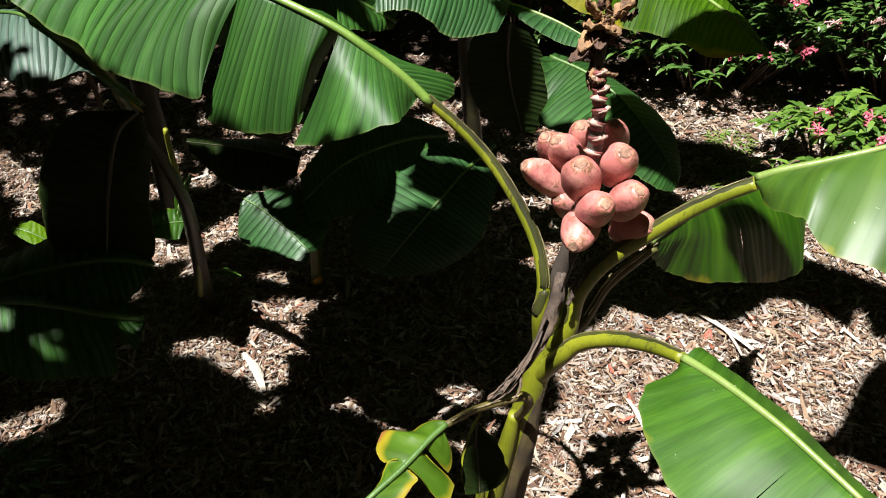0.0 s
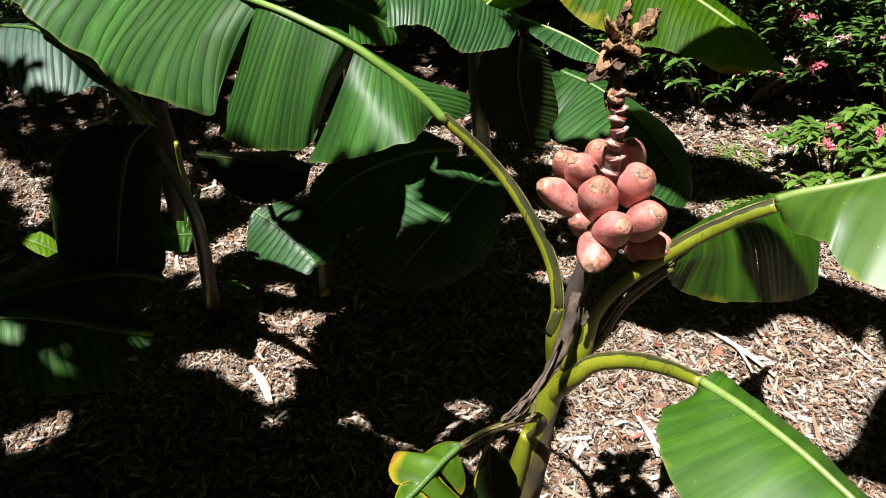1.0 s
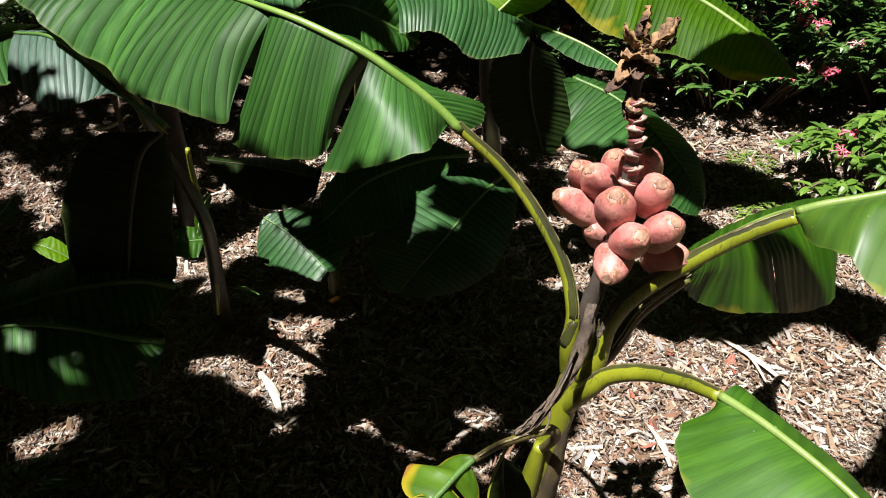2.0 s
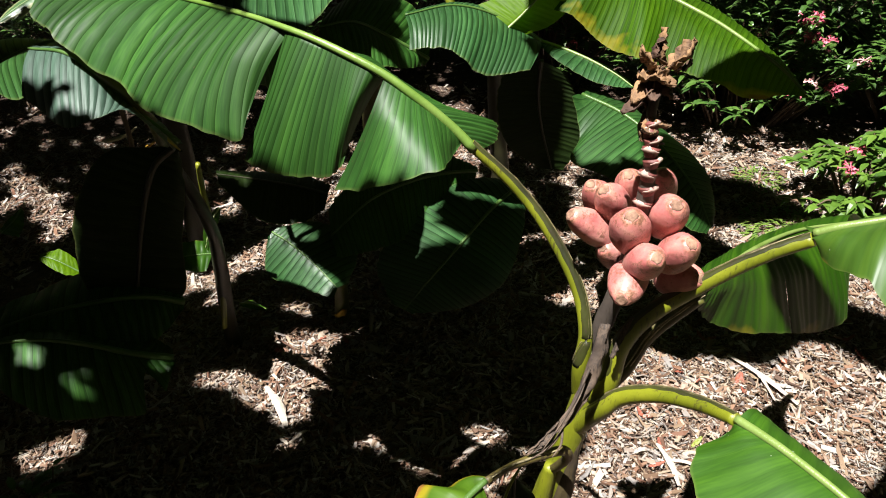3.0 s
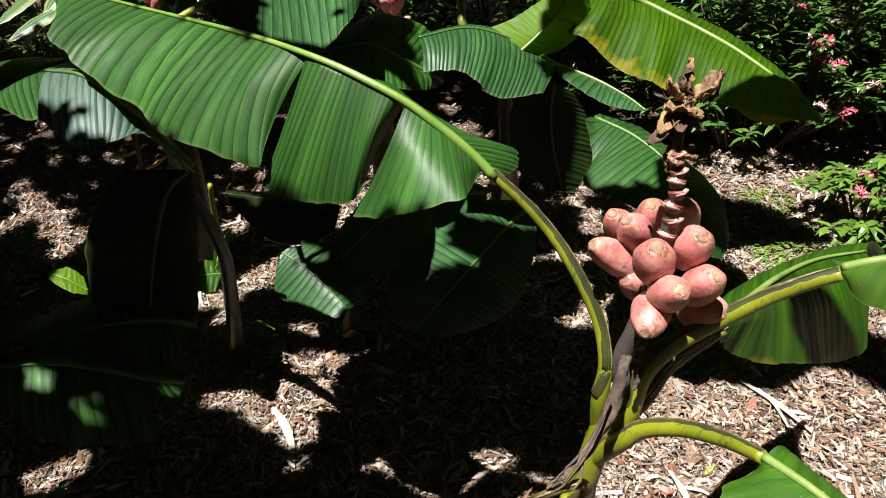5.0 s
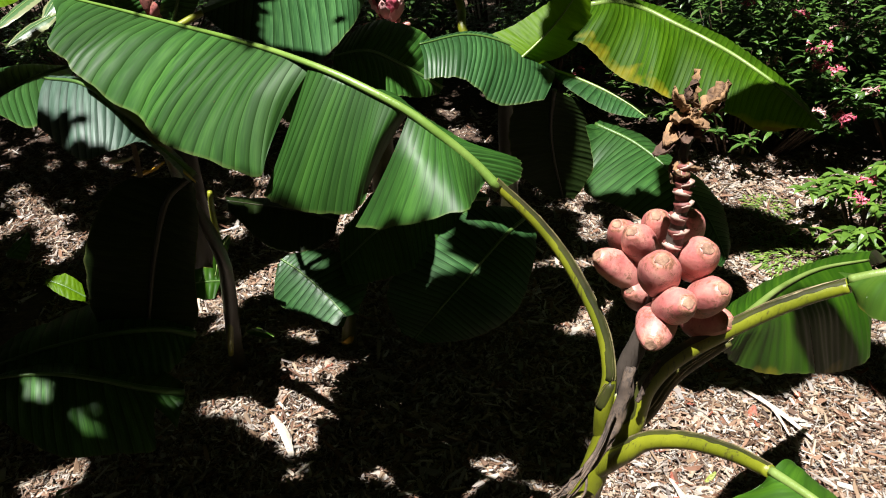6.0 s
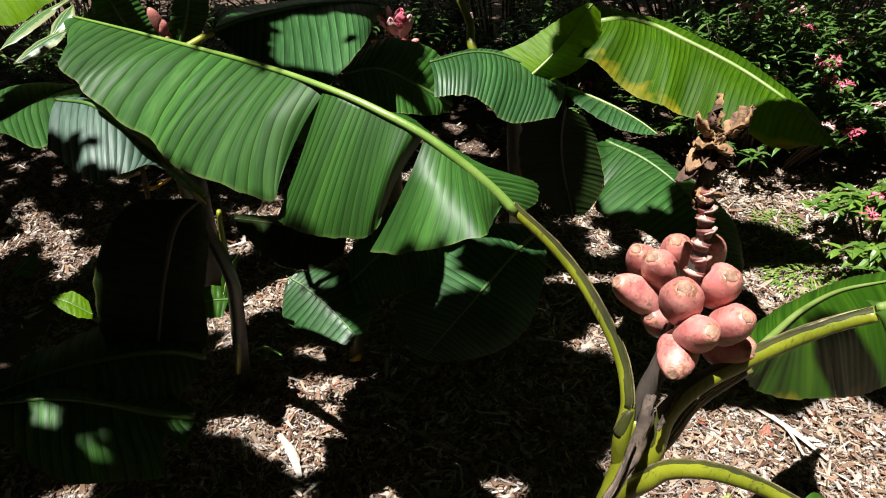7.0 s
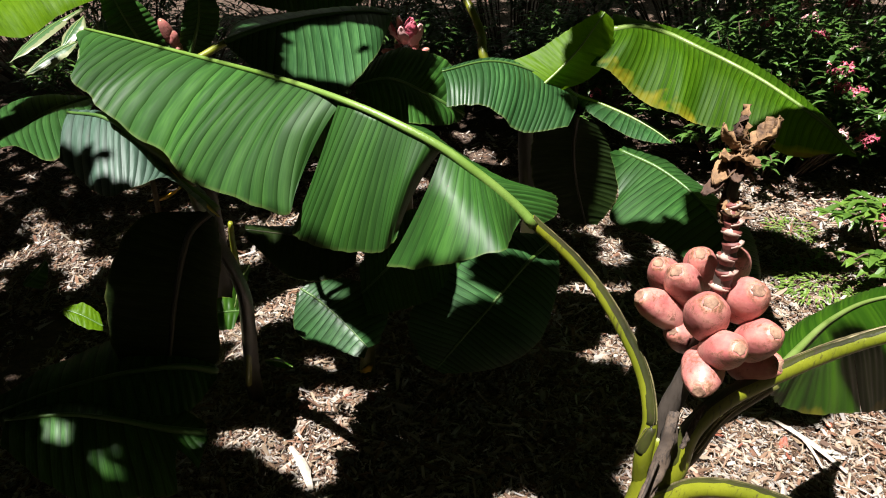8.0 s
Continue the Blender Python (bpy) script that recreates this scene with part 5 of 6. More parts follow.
def shrub(at, radius, height, count, flowers, seed, label, leaf_size=0.060, material=None, broad=(0.30, 0.44)):
    r = random.Random(seed)
    ob = thing("flowering_shrub", label, "shrub", "pink flowering shrubs")
    at = Vector(at)
    verts, faces, uvs, tips = [], [], [], []
    wood = bmesh.new()
    for i in range(count):
        a, q = r.uniform(0, 6.283), math.sqrt(r.random())
        x, y = at.x + radius * q * math.cos(a), at.y + radius * q * math.sin(a)
        h = height * (1 - 0.55 * q ** 2.2) * r.uniform(0.62, 1.08)
        tip = Vector((x, y, h))
        root = Vector((at.x + (x - at.x) * 0.45, at.y + (y - at.y) * 0.45, 0.0))
        mid = root.lerp(tip, 0.6) + Vector((0, 0, 0.06))
        if i % 3 == 0:
            tube_mesh(wood, [tuple(root), tuple(mid), tuple(tip)], (0.006, 0.004, 0.0018), sides=5, n=8)
        tips.append(tip)
        for k in range(r.randint(4, 6)):
            s = 1 - 0.16 * k
            p = mid.lerp(tip, max(0.0, s))
            a0 = 2.3 * k + r.uniform(0, 1)
            for side in (0, math.pi):
                w = Vector((math.cos(a0 + side), math.sin(a0 + side), r.uniform(-0.15, 0.55)))
                small_leaf(verts, faces, uvs, p, w, (0, 0, 1), leaf_size * r.uniform(0.7, 1.25), leaf_size * r.uniform(*broad), r.uniform(0.1, 0.5))
    part("branching", wood, BARK, ob)
    leaf_cloud("crown", material or SHRUB, verts, faces, uvs, ob, "dense pointed leaves")
    tips.sort(key=lambda p: (p.z * 0.6 - p.y * 0.5) + r.uniform(-0.3, 0.3), reverse=True)
    for p in tips[:flowers]:
        flower(p + Vector((0, 0, 0.01)), ob, 0.034, r)
    return ob


shrub((1.30, 3.92, 0), 0.58, 0.66, 400, 22, 1, "leafy shrub with pink tubular flowers in dappled sun")
shrub((2.15, 3.72, 0), 0.62, 0.72, 440, 26, 2, "leafy shrub with pink tubular flowers in dappled sun")
shrub((0.45, 4.45, 0), 0.5, 0.62, 280, 6, 3, "shaded leafy shrub with few pink flowers")
shrub((1.7, 4.6, 0), 0.8, 0.85, 340, 12, 4, "shaded leafy shrub with few pink flowers")
shrub((-0.6, 4.7, 0), 0.7, 0.75, 220, 0, 6, "leafy shrub in deep shade, added to cover lit far ground")
shrub((-1.9, 4.6, 0), 0.7, 0.85, 220, 0, 7, "leafy shrub in deep shade, added to cover lit far ground")
shrub((1.46, 2.86, 0), 0.31, 0.33, 92, 7, 5, "low bright green shrub with pink flowers at the mulch edge", 0.058, SPRIG, (0.36, 0.50))
# Added to hide sunlit far ground that should stay dark.
shrub((0.2, 5.6, 0), 0.8, 1.0, 260, 0, 8, "leafy shrub in deep shade, added to cover lit far ground")
shrub((-2.9, 5.7, 0), 0.9, 1.1, 280, 0, 9, "leafy shrub in deep shade, added to cover lit far ground")
shrub((-1.0, 6.0, 0), 0.9, 1.1, 280, 0, 10, "leafy shrub in deep shade, added to cover lit far ground")
shrub((1.6, 5.9, 0), 0.9, 1.1, 260, 0, 12, "leafy shrub in deep shade, added to cover lit far ground")
# ---- variegated plant and canopy ----
def clump(name, at, radius, height, count, size, material, seed, label, category, stalks=True):
    r = random.Random(seed)
    ob = thing(name, label, category)
    verts, faces, uvs = [], [], []
    wood = bmesh.new()
    for i in range(count):
        a = r.uniform(0, 6.283)
        q = math.sqrt(r.random()) * radius
        p = Vector((at[0] + q * math.cos(a), at[1] + q * math.sin(a), at[2] + height * r.uniform(0.5, 1.0)))
        w = Vector((math.cos(a), math.sin(a), r.uniform(-0.3, 0.6)))
        small_leaf(verts, faces, uvs, p, w, (0, 0, 1), size * r.uniform(0.7, 1.2), size * r.uniform(0.32, 0.45), 0.3)
        if stalks and i % 5 == 0:
            tube_mesh(wood, [(at[0] + 0.3 * q * math.cos(a), at[1] + 0.3 * q * math.sin(a), 0.0), tuple(p)], (0.003, 0.0015), sides=5, n=4)
    if stalks:
        part("branching", wood, BARK, ob)
    leaf_cloud("leaves", material, verts, faces, uvs, ob)
    return ob


def variegated_shrub(at):
    """A loose shrub of drooping cream-edged leaves on thin stalks."""
    ob = thing("variegated_shrub", "shrub with drooping dark green leaves edged in cream", "shrub")
    fork = Vector(at) + Vector((0.0, 0.0, 0.62))
    tube("stem", [at, tuple(fork.lerp(Vector(at), 0.5) + Vector((0.02, 0.01, 0.0))), tuple(fork)], (0.012, 0.010, 0.007), BARK, ob, sides=8, n=16, rough=0.15)
    r = random.Random(7)
    leaves = [((-1.420, 3.14, 0.93), (-1.550, 2.92, 0.828), 0.044), ((-1.370, 3.03, 0.862), (-1.500, 2.90, 0.792), 0.034), ((-1.372, 3.12, 0.925), (-1.410, 3.00, 0.848), 0.034),
              ((-1.400, 3.04, 0.842), (-1.466, 2.94, 0.776), 0.024), ((-1.375, 3.19, 0.945), (-1.445, 3.08, 0.912), 0.036), ((-1.33, 3.10, 0.90), (-1.36, 2.98, 0.812), 0.026),
              ((-1.34, 3.18, 0.90), (-1.29, 3.06, 0.85), 0.03), ((-1.36, 3.08, 0.80), (-1.40, 2.97, 0.742), 0.022), ((-1.34, 3.06, 0.78), (-1.33, 2.96, 0.722), 0.02)]
    for k, (a, b, w) in enumerate(leaves):
        a, b = Vector(a), Vector(b)
        tube("leaf_stalk", [tuple(fork), tuple(fork.lerp(a, 0.6) + Vector((0, 0, 0.02))), tuple(a)], (0.004, 0.003, 0.002), BARK, ob, sides=6, n=12)
        side = (b - a).cross(Vector((r.uniform(-0.5, 0.5), r.uniform(-0.4, 0.4), 1.0))).normalized()
        rib = [a.lerp(b, f) + Vector((0, 0, 0.045 * 4 * f * (1 - f) * (b - a).length)) for f in (0.0, 0.25, 0.5, 0.75, 1.0)]
        wide = (0.10, 0.85, 1.0, 0.66, 0.04)
        leaf(ob, VARIEGATED, [tuple(p) for p in rib], [tuple(p + side * w * f + Vector((0, 0, -0.010 * f))) for p, f in zip(rib, wide)], [tuple(p - side * w * f + Vector((0, 0, -0.010 * f))) for p, f in zip(rib, wide)], bulge=0.18, thick=(0.0022, 0.0008), wave=0.010, pleat=0.0006, seed=200 + k, period=0.02, step=0.008)
    return ob


variegated_shrub((-1.33, 3.16, 0.0))
clump("ground_cover", (1.16, 3.17, 0.01), 0.10, 0.02, 240, 0.020, COVER, 18, "mat of tiny bright green leaves on the mulch", "ground cover", stalks=False)
clump("ground_cover", (1.14, 2.80, 0.01), 0.17, 0.022, 560, 0.021, COVER, 8, "mat of tiny bright green leaves on the mulch", "ground cover", stalks=False)
clump("ground_cover", (-0.977, 1.581, 0.0), 0.09, 0.16, 70, 0.045, SHRUB, 9, "low tuft of small green leaves", "ground cover", stalks=True)

# ---- unseen trees and hedge added to close the garden, block sky and cast shade ----
def tree(at, height, seed, crown_at, crown_r, count, label):
    r = random.Random(seed)
    ob = thing("tree", label, "tree", "shade trees")
    base, top = Vector(at), Vector(crown_at)
    fork = Vector((base.x + 0.25 * (top.x - base.x), base.y + 0.25 * (top.y - base.y), height * 0.55))
    tube("trunk", [tuple(base - Vector((0, 0, 0.05))), tuple(base.lerp(fork, 0.5) + Vector((0.05, -0.04, 0))), tuple(fork)], (0.16, 0.13, 0.10), BARK, ob, sides=14, n=24, rough=0.15)
    verts, faces, uvs = [], [], []
    tips = []
    for i in range(9):
        a = 2.4 * i
        q = math.sqrt((i + 0.5) / 9)
        tip = top + Vector((crown_r[0] * 0.8 * q * math.cos(a), crown_r[1] * 0.8 * q * math.sin(a), crown_r[2] * r.uniform(-0.4, 0.5)))
        mid = fork.lerp(tip, 0.55) + Vector((r.uniform(-0.15, 0.15), r.uniform(-0.15, 0.15), 0.25))
        tube("limb", [tuple(fork), tuple(mid), tuple(tip)], (0.06, 0.035, 0.012), BARK, ob, sides=8, n=14, rough=0.1)
        tips.append(tip)
    for i in range(count):
        a, q = r.uniform(0, 6.283), math.sqrt(r.random())
        p = top + Vector((crown_r[0] * q * math.cos(a), crown_r[1] * q * math.sin(a), crown_r[2] * r.uniform(-1, 1) * math.sqrt(max(0.05, 1 - q * q))))
        if noise.noise(p * 1.9 + Vector((seed, 0, 0))) < -0.32:
            continue
        w = Vector((r.uniform(-1, 1), r.uniform(-1, 1), r.uniform(-0.6, 0.3)))
        small_leaf(verts, faces, uvs, p, w, (0, 0, 1), r.uniform(0.16, 0.28), r.uniform(0.08, 0.13), 0.2)
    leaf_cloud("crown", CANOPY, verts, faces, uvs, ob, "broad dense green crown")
    return ob


tree((3.4, 5.2, 0), 3.2, 1, (1.1, 3.05, 3.4), (1.3, 0.65, 0.4), 230, "unseen slender tree with a thin crown, added to dapple the flowering shrubs")
tree((-4.8, 6.6, 0), 3.4, 6, (-2.2, 3.7, 3.5), (2.4, 1.4, 0.6), 2400, "unseen tree with a dense leafy crown, added to shade the far bed")
tree((3.8, 1.0, 0), 4.2, 2, (4.4, 0.6, 4.0), (2.0, 2.4, 0.8), 2600, "unseen added shade tree with a broad leafy crown")
tree((0.8, -3.2, 0), 4.2, 3, (1.2, -2.4, 3.9), (3.0, 1.4, 0.8), 3600, "unseen added shade tree with a broad leafy crown behind the path")
tree((1.5, 8.0, 0), 3.6, 5, (-0.6, 5.0, 3.5), (4.2, 1.4, 0.8), 5000, "unseen added shade tree with a broad leafy crown")


# the band cut in the added crown to sun the torn leaf: plan x, front and rear y
BAND = ((-0.93, 1.22, 1.34), (-0.815, 1.098, 1.264), (-0.70, 0.982, 1.184), (-0.577, 0.916, 1.086), (-0.465, 0.867, 0.998), (-0.33, 0.834, 0.965), (-0.20, 0.82, 0.94))
# openings cut in the added crown to place sun patches: two ends and a half width, in plan at the height of the crown
LEAF_GAPS = (
    (-0.86, 1.12, -0.80, 1.06, 0.055),
    (-0.635, 1.415, -0.575, 1.43, 0.042), (-0.63, 1.50, -0.52, 1.55, 0.045), (-0.77, 1.53, -0.70, 1.535, 0.014), (-0.88, 1.36, -0.77, 1.285, 0.042), (-0.53, 1.445, -0.42, 1.465, 0.022), (-1.06, 1.22, -1.12, 1.36, 0.085),
    (-1.46, 1.77, -1.20, 1.97, 0.13), (-1.59, 1.44, -1.55, 1.53, 0.055), (-0.58, 2.26, -0.56, 2.30, 0.07), (-1.12, 1.92, -1.08, 1.95, 0.05),
)
GROUND_GAPS = (
    (-1.17, 1.425, -0.79, 1.43, 0.032), (-1.23, 1.265, -0.83, 1.305, 0.050), (-1.03, 1.20, -0.94, 1.11, 0.062), (-0.965, 1.01, -0.975, 0.99, 0.024),
    (-1.315, 1.66, -1.315, 1.49, 0.030), (-1.09, 1.58, -0.93, 1.55, 0.024), (-0.50, 1.065, -0.43, 1.045, 0.026), (-1.59, 0.965, -1.52, 1.03, 0.042),
)
FLECKS = (
    (-0.975, 0.820, -0.92, 0.826, 0.012), (-1.015, 0.80, -0.985, 0.782, 0.013), (-0.945, 0.752, -0.90, 0.744, 0.014), (-0.89, 0.812, -0.83, 0.82, 0.009), (-0.862, 0.795, -0.855, 0.77, 0.007),
    (-1.50, 1.53, -1.49, 1.53, 0.035), (-1.62, 1.60, -1.61, 1.60, 0.03), (-1.0, 1.38, -0.99, 1.38, 0.03),
)


def near(x, y, gap):
    x0, y0, x1, y1, half = gap
    f = ((x - x0) * (x1 - x0) + (y - y0) * (y1 - y0)) / max(1e-9, (x1 - x0) ** 2 + (y1 - y0) ** 2)
    f = min(max(f, 0.0), 1.0)
    return math.hypot(x - x0 - f * (x1 - x0), y - y0 - f * (y1 - y0)) < half


def in_sun(x, y):
    """Where the added low crown is left open to the sun: over the fruiting plant and the rear leaves, and in gaps that
    place the sun patches.
    """
    x += 0.012 * noise.noise(Vector((x * 22, y * 22, 0.0)))
    y += 0.012 * noise.noise(Vector((x * 22, y * 22, 7.0)))
    # Small clumps added to the crown to shade single leaves.
    if near(x, y, (-0.14, 1.84, -0.07, 1.91, 0.032)) or near(x, y, (-0.165, 1.74, -0.15, 1.77, 0.036)) or near(x, y, (-0.96, 1.085, -0.83, 1.072, 0.016)) or near(x, y, (-0.305, 0.565, -0.300, 0.53, 0.026)):
        return False
    if y < 0.80:
        if x > -0.37 - (0.12 if y < 0.58 else 0.0):
            return True
    elif x > -0.24 + (0.03 if y < 1.1 else (y - 1.1) * 0.92) and y < 1.46:
        return True
    if y > 1.99 and -0.44 <= x < 0.12:
        return noise.noise(Vector((x * 9.0, y * 9.0, 4.0))) > 0.22
    if y > 1.46 and x > (-0.125 if y < 1.582 else -0.46):
        return True
    if y > 2.0 and x < -0.44:
        return near(x, y, (-1.87, 2.37, -1.72, 2.56, 0.06)) or noise.noise(Vector((x * 7.0, y * 7.0, 8.0))) > (0.12 if x < -1.75 and y < 2.7 else -0.05 if y > 2.7 else 0.05)
    for (x0, f0, r0), (x1, f1, r1) in zip(BAND, BAND[1:]):
        if x0 <= x < x1:
            f = (x - x0) / (x1 - x0)
            if f0 + f * (f1 - f0) - 0.014 < y < r0 + f * (r1 - r0) + 0.014:
                return True
    return any(near(x, y, g) for g in LEAF_GAPS + GROUND_GAPS + FLECKS)


def unseen_tree(at, seed):
    """An unseen low spreading tree added over the path; its flat, dense crown is cut to shape the shade."""
    r = random.Random(seed)
    ob = thing("tree", "unseen low spreading tree added over the path, its flat dense crown cut to shape shade", "tree", "shade trees")
    base = Vector(at)
    fork = base + Vector((0.2, 0.2, 1.6))
    tube("trunk", [tuple(base - Vector((0, 0, 0.05))), tuple(base + Vector((0.1, 0.02, 0.9))), tuple(fork)], (0.15, 0.12, 0.09), BARK, ob, sides=14, n=24, rough=0.15)
    for x, y in ((-1.35, 0.3), (-2.3, 0.8), (-1.5, 1.9), (-2.6, 1.8), (-3.0, 0.0), (-1.2, -0.4)):
        tip = Vector((x, y, 2.53))
        tube("limb", [tuple(fork), tuple(fork.lerp(tip, 0.5) + Vector((0, 0, 0.2))), tuple(tip)], (0.06, 0.03, 0.008), BARK, ob, sides=8, n=14, rough=0.1)
    verts, faces, uvs = [], [], []
    for count, area, low, high in ((26000, (-1.75, 0.1, 0.45, 2.1), 0.034, 0.055), (44000, (-3.9, 0.4, -1.0, 3.6), 0.065, 0.10)):
        for i in range(count):
            x, y = r.uniform(area[0], area[1]), r.uniform(area[2], area[3])
            turn, size = r.uniform(0, 6.283), r.uniform(low, high)
            cx, cy = 0.5 * size * math.cos(turn), 0.5 * size * math.sin(turn)
            if in_sun(x, y) or in_sun(x + 0.8 * cx, y + 0.8 * cy) or in_sun(x - 0.8 * cx, y - 0.8 * cy):
                continue
            if abs((x + 1.65) / 2.1) ** 3 + abs((y - 1.25) / 2.1) ** 3 > 1 + 0.7 * noise.noise(Vector((x * 1.6, y * 1.6, 1.0))) + 0.3 * noise.noise(Vector((x * 5.0, y * 5.0, 2.0))):
                continue
            w = Vector((math.cos(turn), math.sin(turn), r.uniform(-0.15, 0.15)))
            small_leaf(verts, faces, uvs, Vector((x - cx, y - cy, r.uniform(2.48, 2.54))), w, (0, 0, 1), size, size * r.uniform(0.5, 0.62), 0.15)
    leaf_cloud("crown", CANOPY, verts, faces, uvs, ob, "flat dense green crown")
    return ob


unseen_tree((-2.4, -0.9, 0), 11)

# an unseen tall banana plant added beside the path: one torn leaf and two more shade the bed
over = thing("banana_plant", "unseen tall banana plant added beside the path to shade the bed", "banana plant")
tube("pseudostem", [(1.75, 0.55, -0.02), (1.72, 0.58, 0.8), (1.66, 0.66, 1.6), (1.55, 0.78, 2.1)], (0.09, 0.075, 0.055, 0.03), STEM2, over, "dark stem", n=30, sides=16)
petiole(over, [(1.55, 0.78, 2.1), (1.35, 1.0, 2.35), (1.05, 1.19, 2.50)], (0.025, 0.018, 0.013), "stout petiole", STEM2, n=24)
leaf(over, LEAF_A,
     [(1.05, 1.19, 2.50), (0.75, 1.31, 2.53), (0.5, 1.43, 2.53), (0.25, 1.46, 2.52), (0.03, 1.42, 2.47)],
     [(1.05, 1.15, 2.50), (0.70, 1.19, 2.50), (0.50, 1.375, 2.50), (0.31, 1.29, 2.49), (0.03, 1.38, 2.46)],
     [(1.05, 1.23, 2.50), (0.75, 1.48, 2.50), (0.48, 1.70, 2.50), (0.24, 1.69, 2.49), (0.05, 1.56, 2.46)],
     tears=[(0, 0.3, 0.8, 0.02), (1, 0.5, 0.6, 0.02)], thick=(0.012, 0.004), wave=0.015, seed=90, label="broad torn leaf added high over the bed to shade it")
petiole(over, [(1.55, 0.78, 2.1), (1.40, 0.86, 2.32), (1.10, 0.95, 2.49)], (0.022, 0.016, 0.012), "stout petiole", STEM2, n=24)
leaf(over, LEAF_A,
     [(1.10, 0.95, 2.49), (0.85, 0.95, 2.53), (0.62, 0.91, 2.52), (0.42, 0.85, 2.50), (0.30, 0.880, 2.50), (0.18, 0.915, 2.49), (0.10, 0.910, 2.48)],
     [(1.10, 0.90, 2.49), (0.85, 0.74, 2.49), (0.60, 0.71, 2.49), (0.41, 0.815, 2.49), (0.30, 0.860, 2.49), (0.18, 0.855, 2.48), (0.095, 0.890, 2.48)],
     [(1.10, 1.00, 2.49), (0.85, 1.16, 2.49), (0.62, 1.10, 2.50), (0.42, 0.885, 2.49), (0.30, 0.905, 2.49), (0.18, 0.975, 2.48), (0.090, 0.935, 2.48)],
     thick=(0.012, 0.004), wave=0.015, seed=91, label="broad leaf added high over the bed to shade it")


petiole(over, [(1.55, 0.78, 2.1), (1.30, 1.45, 2.42), (0.80, 2.06, 2.51)], (0.022, 0.016, 0.010), "stout petiole", STEM2, n=24)
leaf(over, LEAF_A,
     [(0.80, 2.06, 2.51), (0.60, 2.12, 2.53), (0.38, 2.16, 2.52), (0.18, 2.16, 2.48)],
     [(0.80, 2.03, 2.51), (0.60, 2.03, 2.50), (0.38, 2.02, 2.50), (0.18, 2.12, 2.47)],
     [(0.80, 2.10, 2.51), (0.60, 2.36, 2.50), (0.38, 2.40, 2.50), (0.18, 2.27, 2.47)],
     thick=(0.010, 0.004), wave=0.015, seed=92, label="narrow leaf added high over the bed to shade it")


def hedge(name, a, b, height, seed, label):
    """A thick wall of foliage from a to b."""
    r = random.Random(seed)
    a, b = Vector(a), Vector(b)
    along = b - a
    length = along.length
    along.normalize()
    out = Vector((-along.y, along.x, 0))
    ob = thing(name, label, "hedge")
    bm = bmesh.new()
    rows = []
    nx, nz = int(length / 0.5), 8
    for side in (-0.35, 0.35):
        rows.append([[bm.verts.new(a + along * (i * length / nx) + out * (side * (1 - 0.25 * (k / nz) ** 3) + 0.12 * noise.noise(Vector((i * 0.5, k * 0.6, seed + side)))) + Vector((0, 0, k * height / nz))) for k in range(nz + 1)] for i in range(nx + 1)])
    for g in rows:
        for i in range(nx):
            for k in range(nz):
                bm.faces.new((g[i][k], g[i + 1][k], g[i + 1][k + 1], g[i][k + 1]))
    for i in range(nx):
        bm.faces.new((rows[0][i][nz], rows[0][i + 1][nz], rows[1][i + 1][nz], rows[1][i][nz]))
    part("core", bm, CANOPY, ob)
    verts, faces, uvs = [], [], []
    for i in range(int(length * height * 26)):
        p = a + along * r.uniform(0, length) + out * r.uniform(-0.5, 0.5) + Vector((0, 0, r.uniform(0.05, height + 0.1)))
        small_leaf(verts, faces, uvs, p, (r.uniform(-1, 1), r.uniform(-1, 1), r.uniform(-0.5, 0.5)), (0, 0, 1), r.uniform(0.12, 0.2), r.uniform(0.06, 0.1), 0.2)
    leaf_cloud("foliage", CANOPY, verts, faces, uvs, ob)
    return ob


# Hedges out of view, added to keep low sky light out.
hedge("hedge", (-6.5, 8.6, 0), (7.0, 8.6, 0), 3.6, 1, "unseen tall dark evergreen hedge added behind the beds")
hedge("hedge", (6.8, 8.2, 0), (6.8, -4.5, 0), 3.6, 2, "unseen tall dark evergreen hedge added beside the garden")
hedge("hedge", (6.4, -5.0, 0), (-6.5, -5.0, 0), 3.6, 3, "unseen tall dark evergreen hedge added behind the path")
hedge("hedge", (-6.9, -4.6, 0), (-6.9, 8.2, 0), 3.2, 4, "unseen tall dark evergreen hedge added beside the garden")

# ---- loose pieces on the mulch ----
def chip_shape(r, length, width, thick):
    """An uneven split of wood: eight corners."""
    j = lambda: r.uniform(0.7, 1.15)
    l, w, t = length / 2, width / 2, thick
    return [Vector(p) for p in ((-l * j(), -w * j(), 0), (l * j(), -w * j(), 0), (l * j(), w * j(), 0), (-l * j(), w * j(), 0),
                                (-l * j(), -w * j() * 0.8, t * j()), (l * j(), -w * j() * 0.8, t * j()), (l * j(), w * j() * 0.8, t * j()), (-l * j(), w * j() * 0.8, t * j()))]


BOX = ((3, 2, 1, 0), (4, 5, 6, 7), (0, 1, 5, 4), (1, 2, 6, 5), (2, 3, 7, 6), (3, 0, 4, 7))


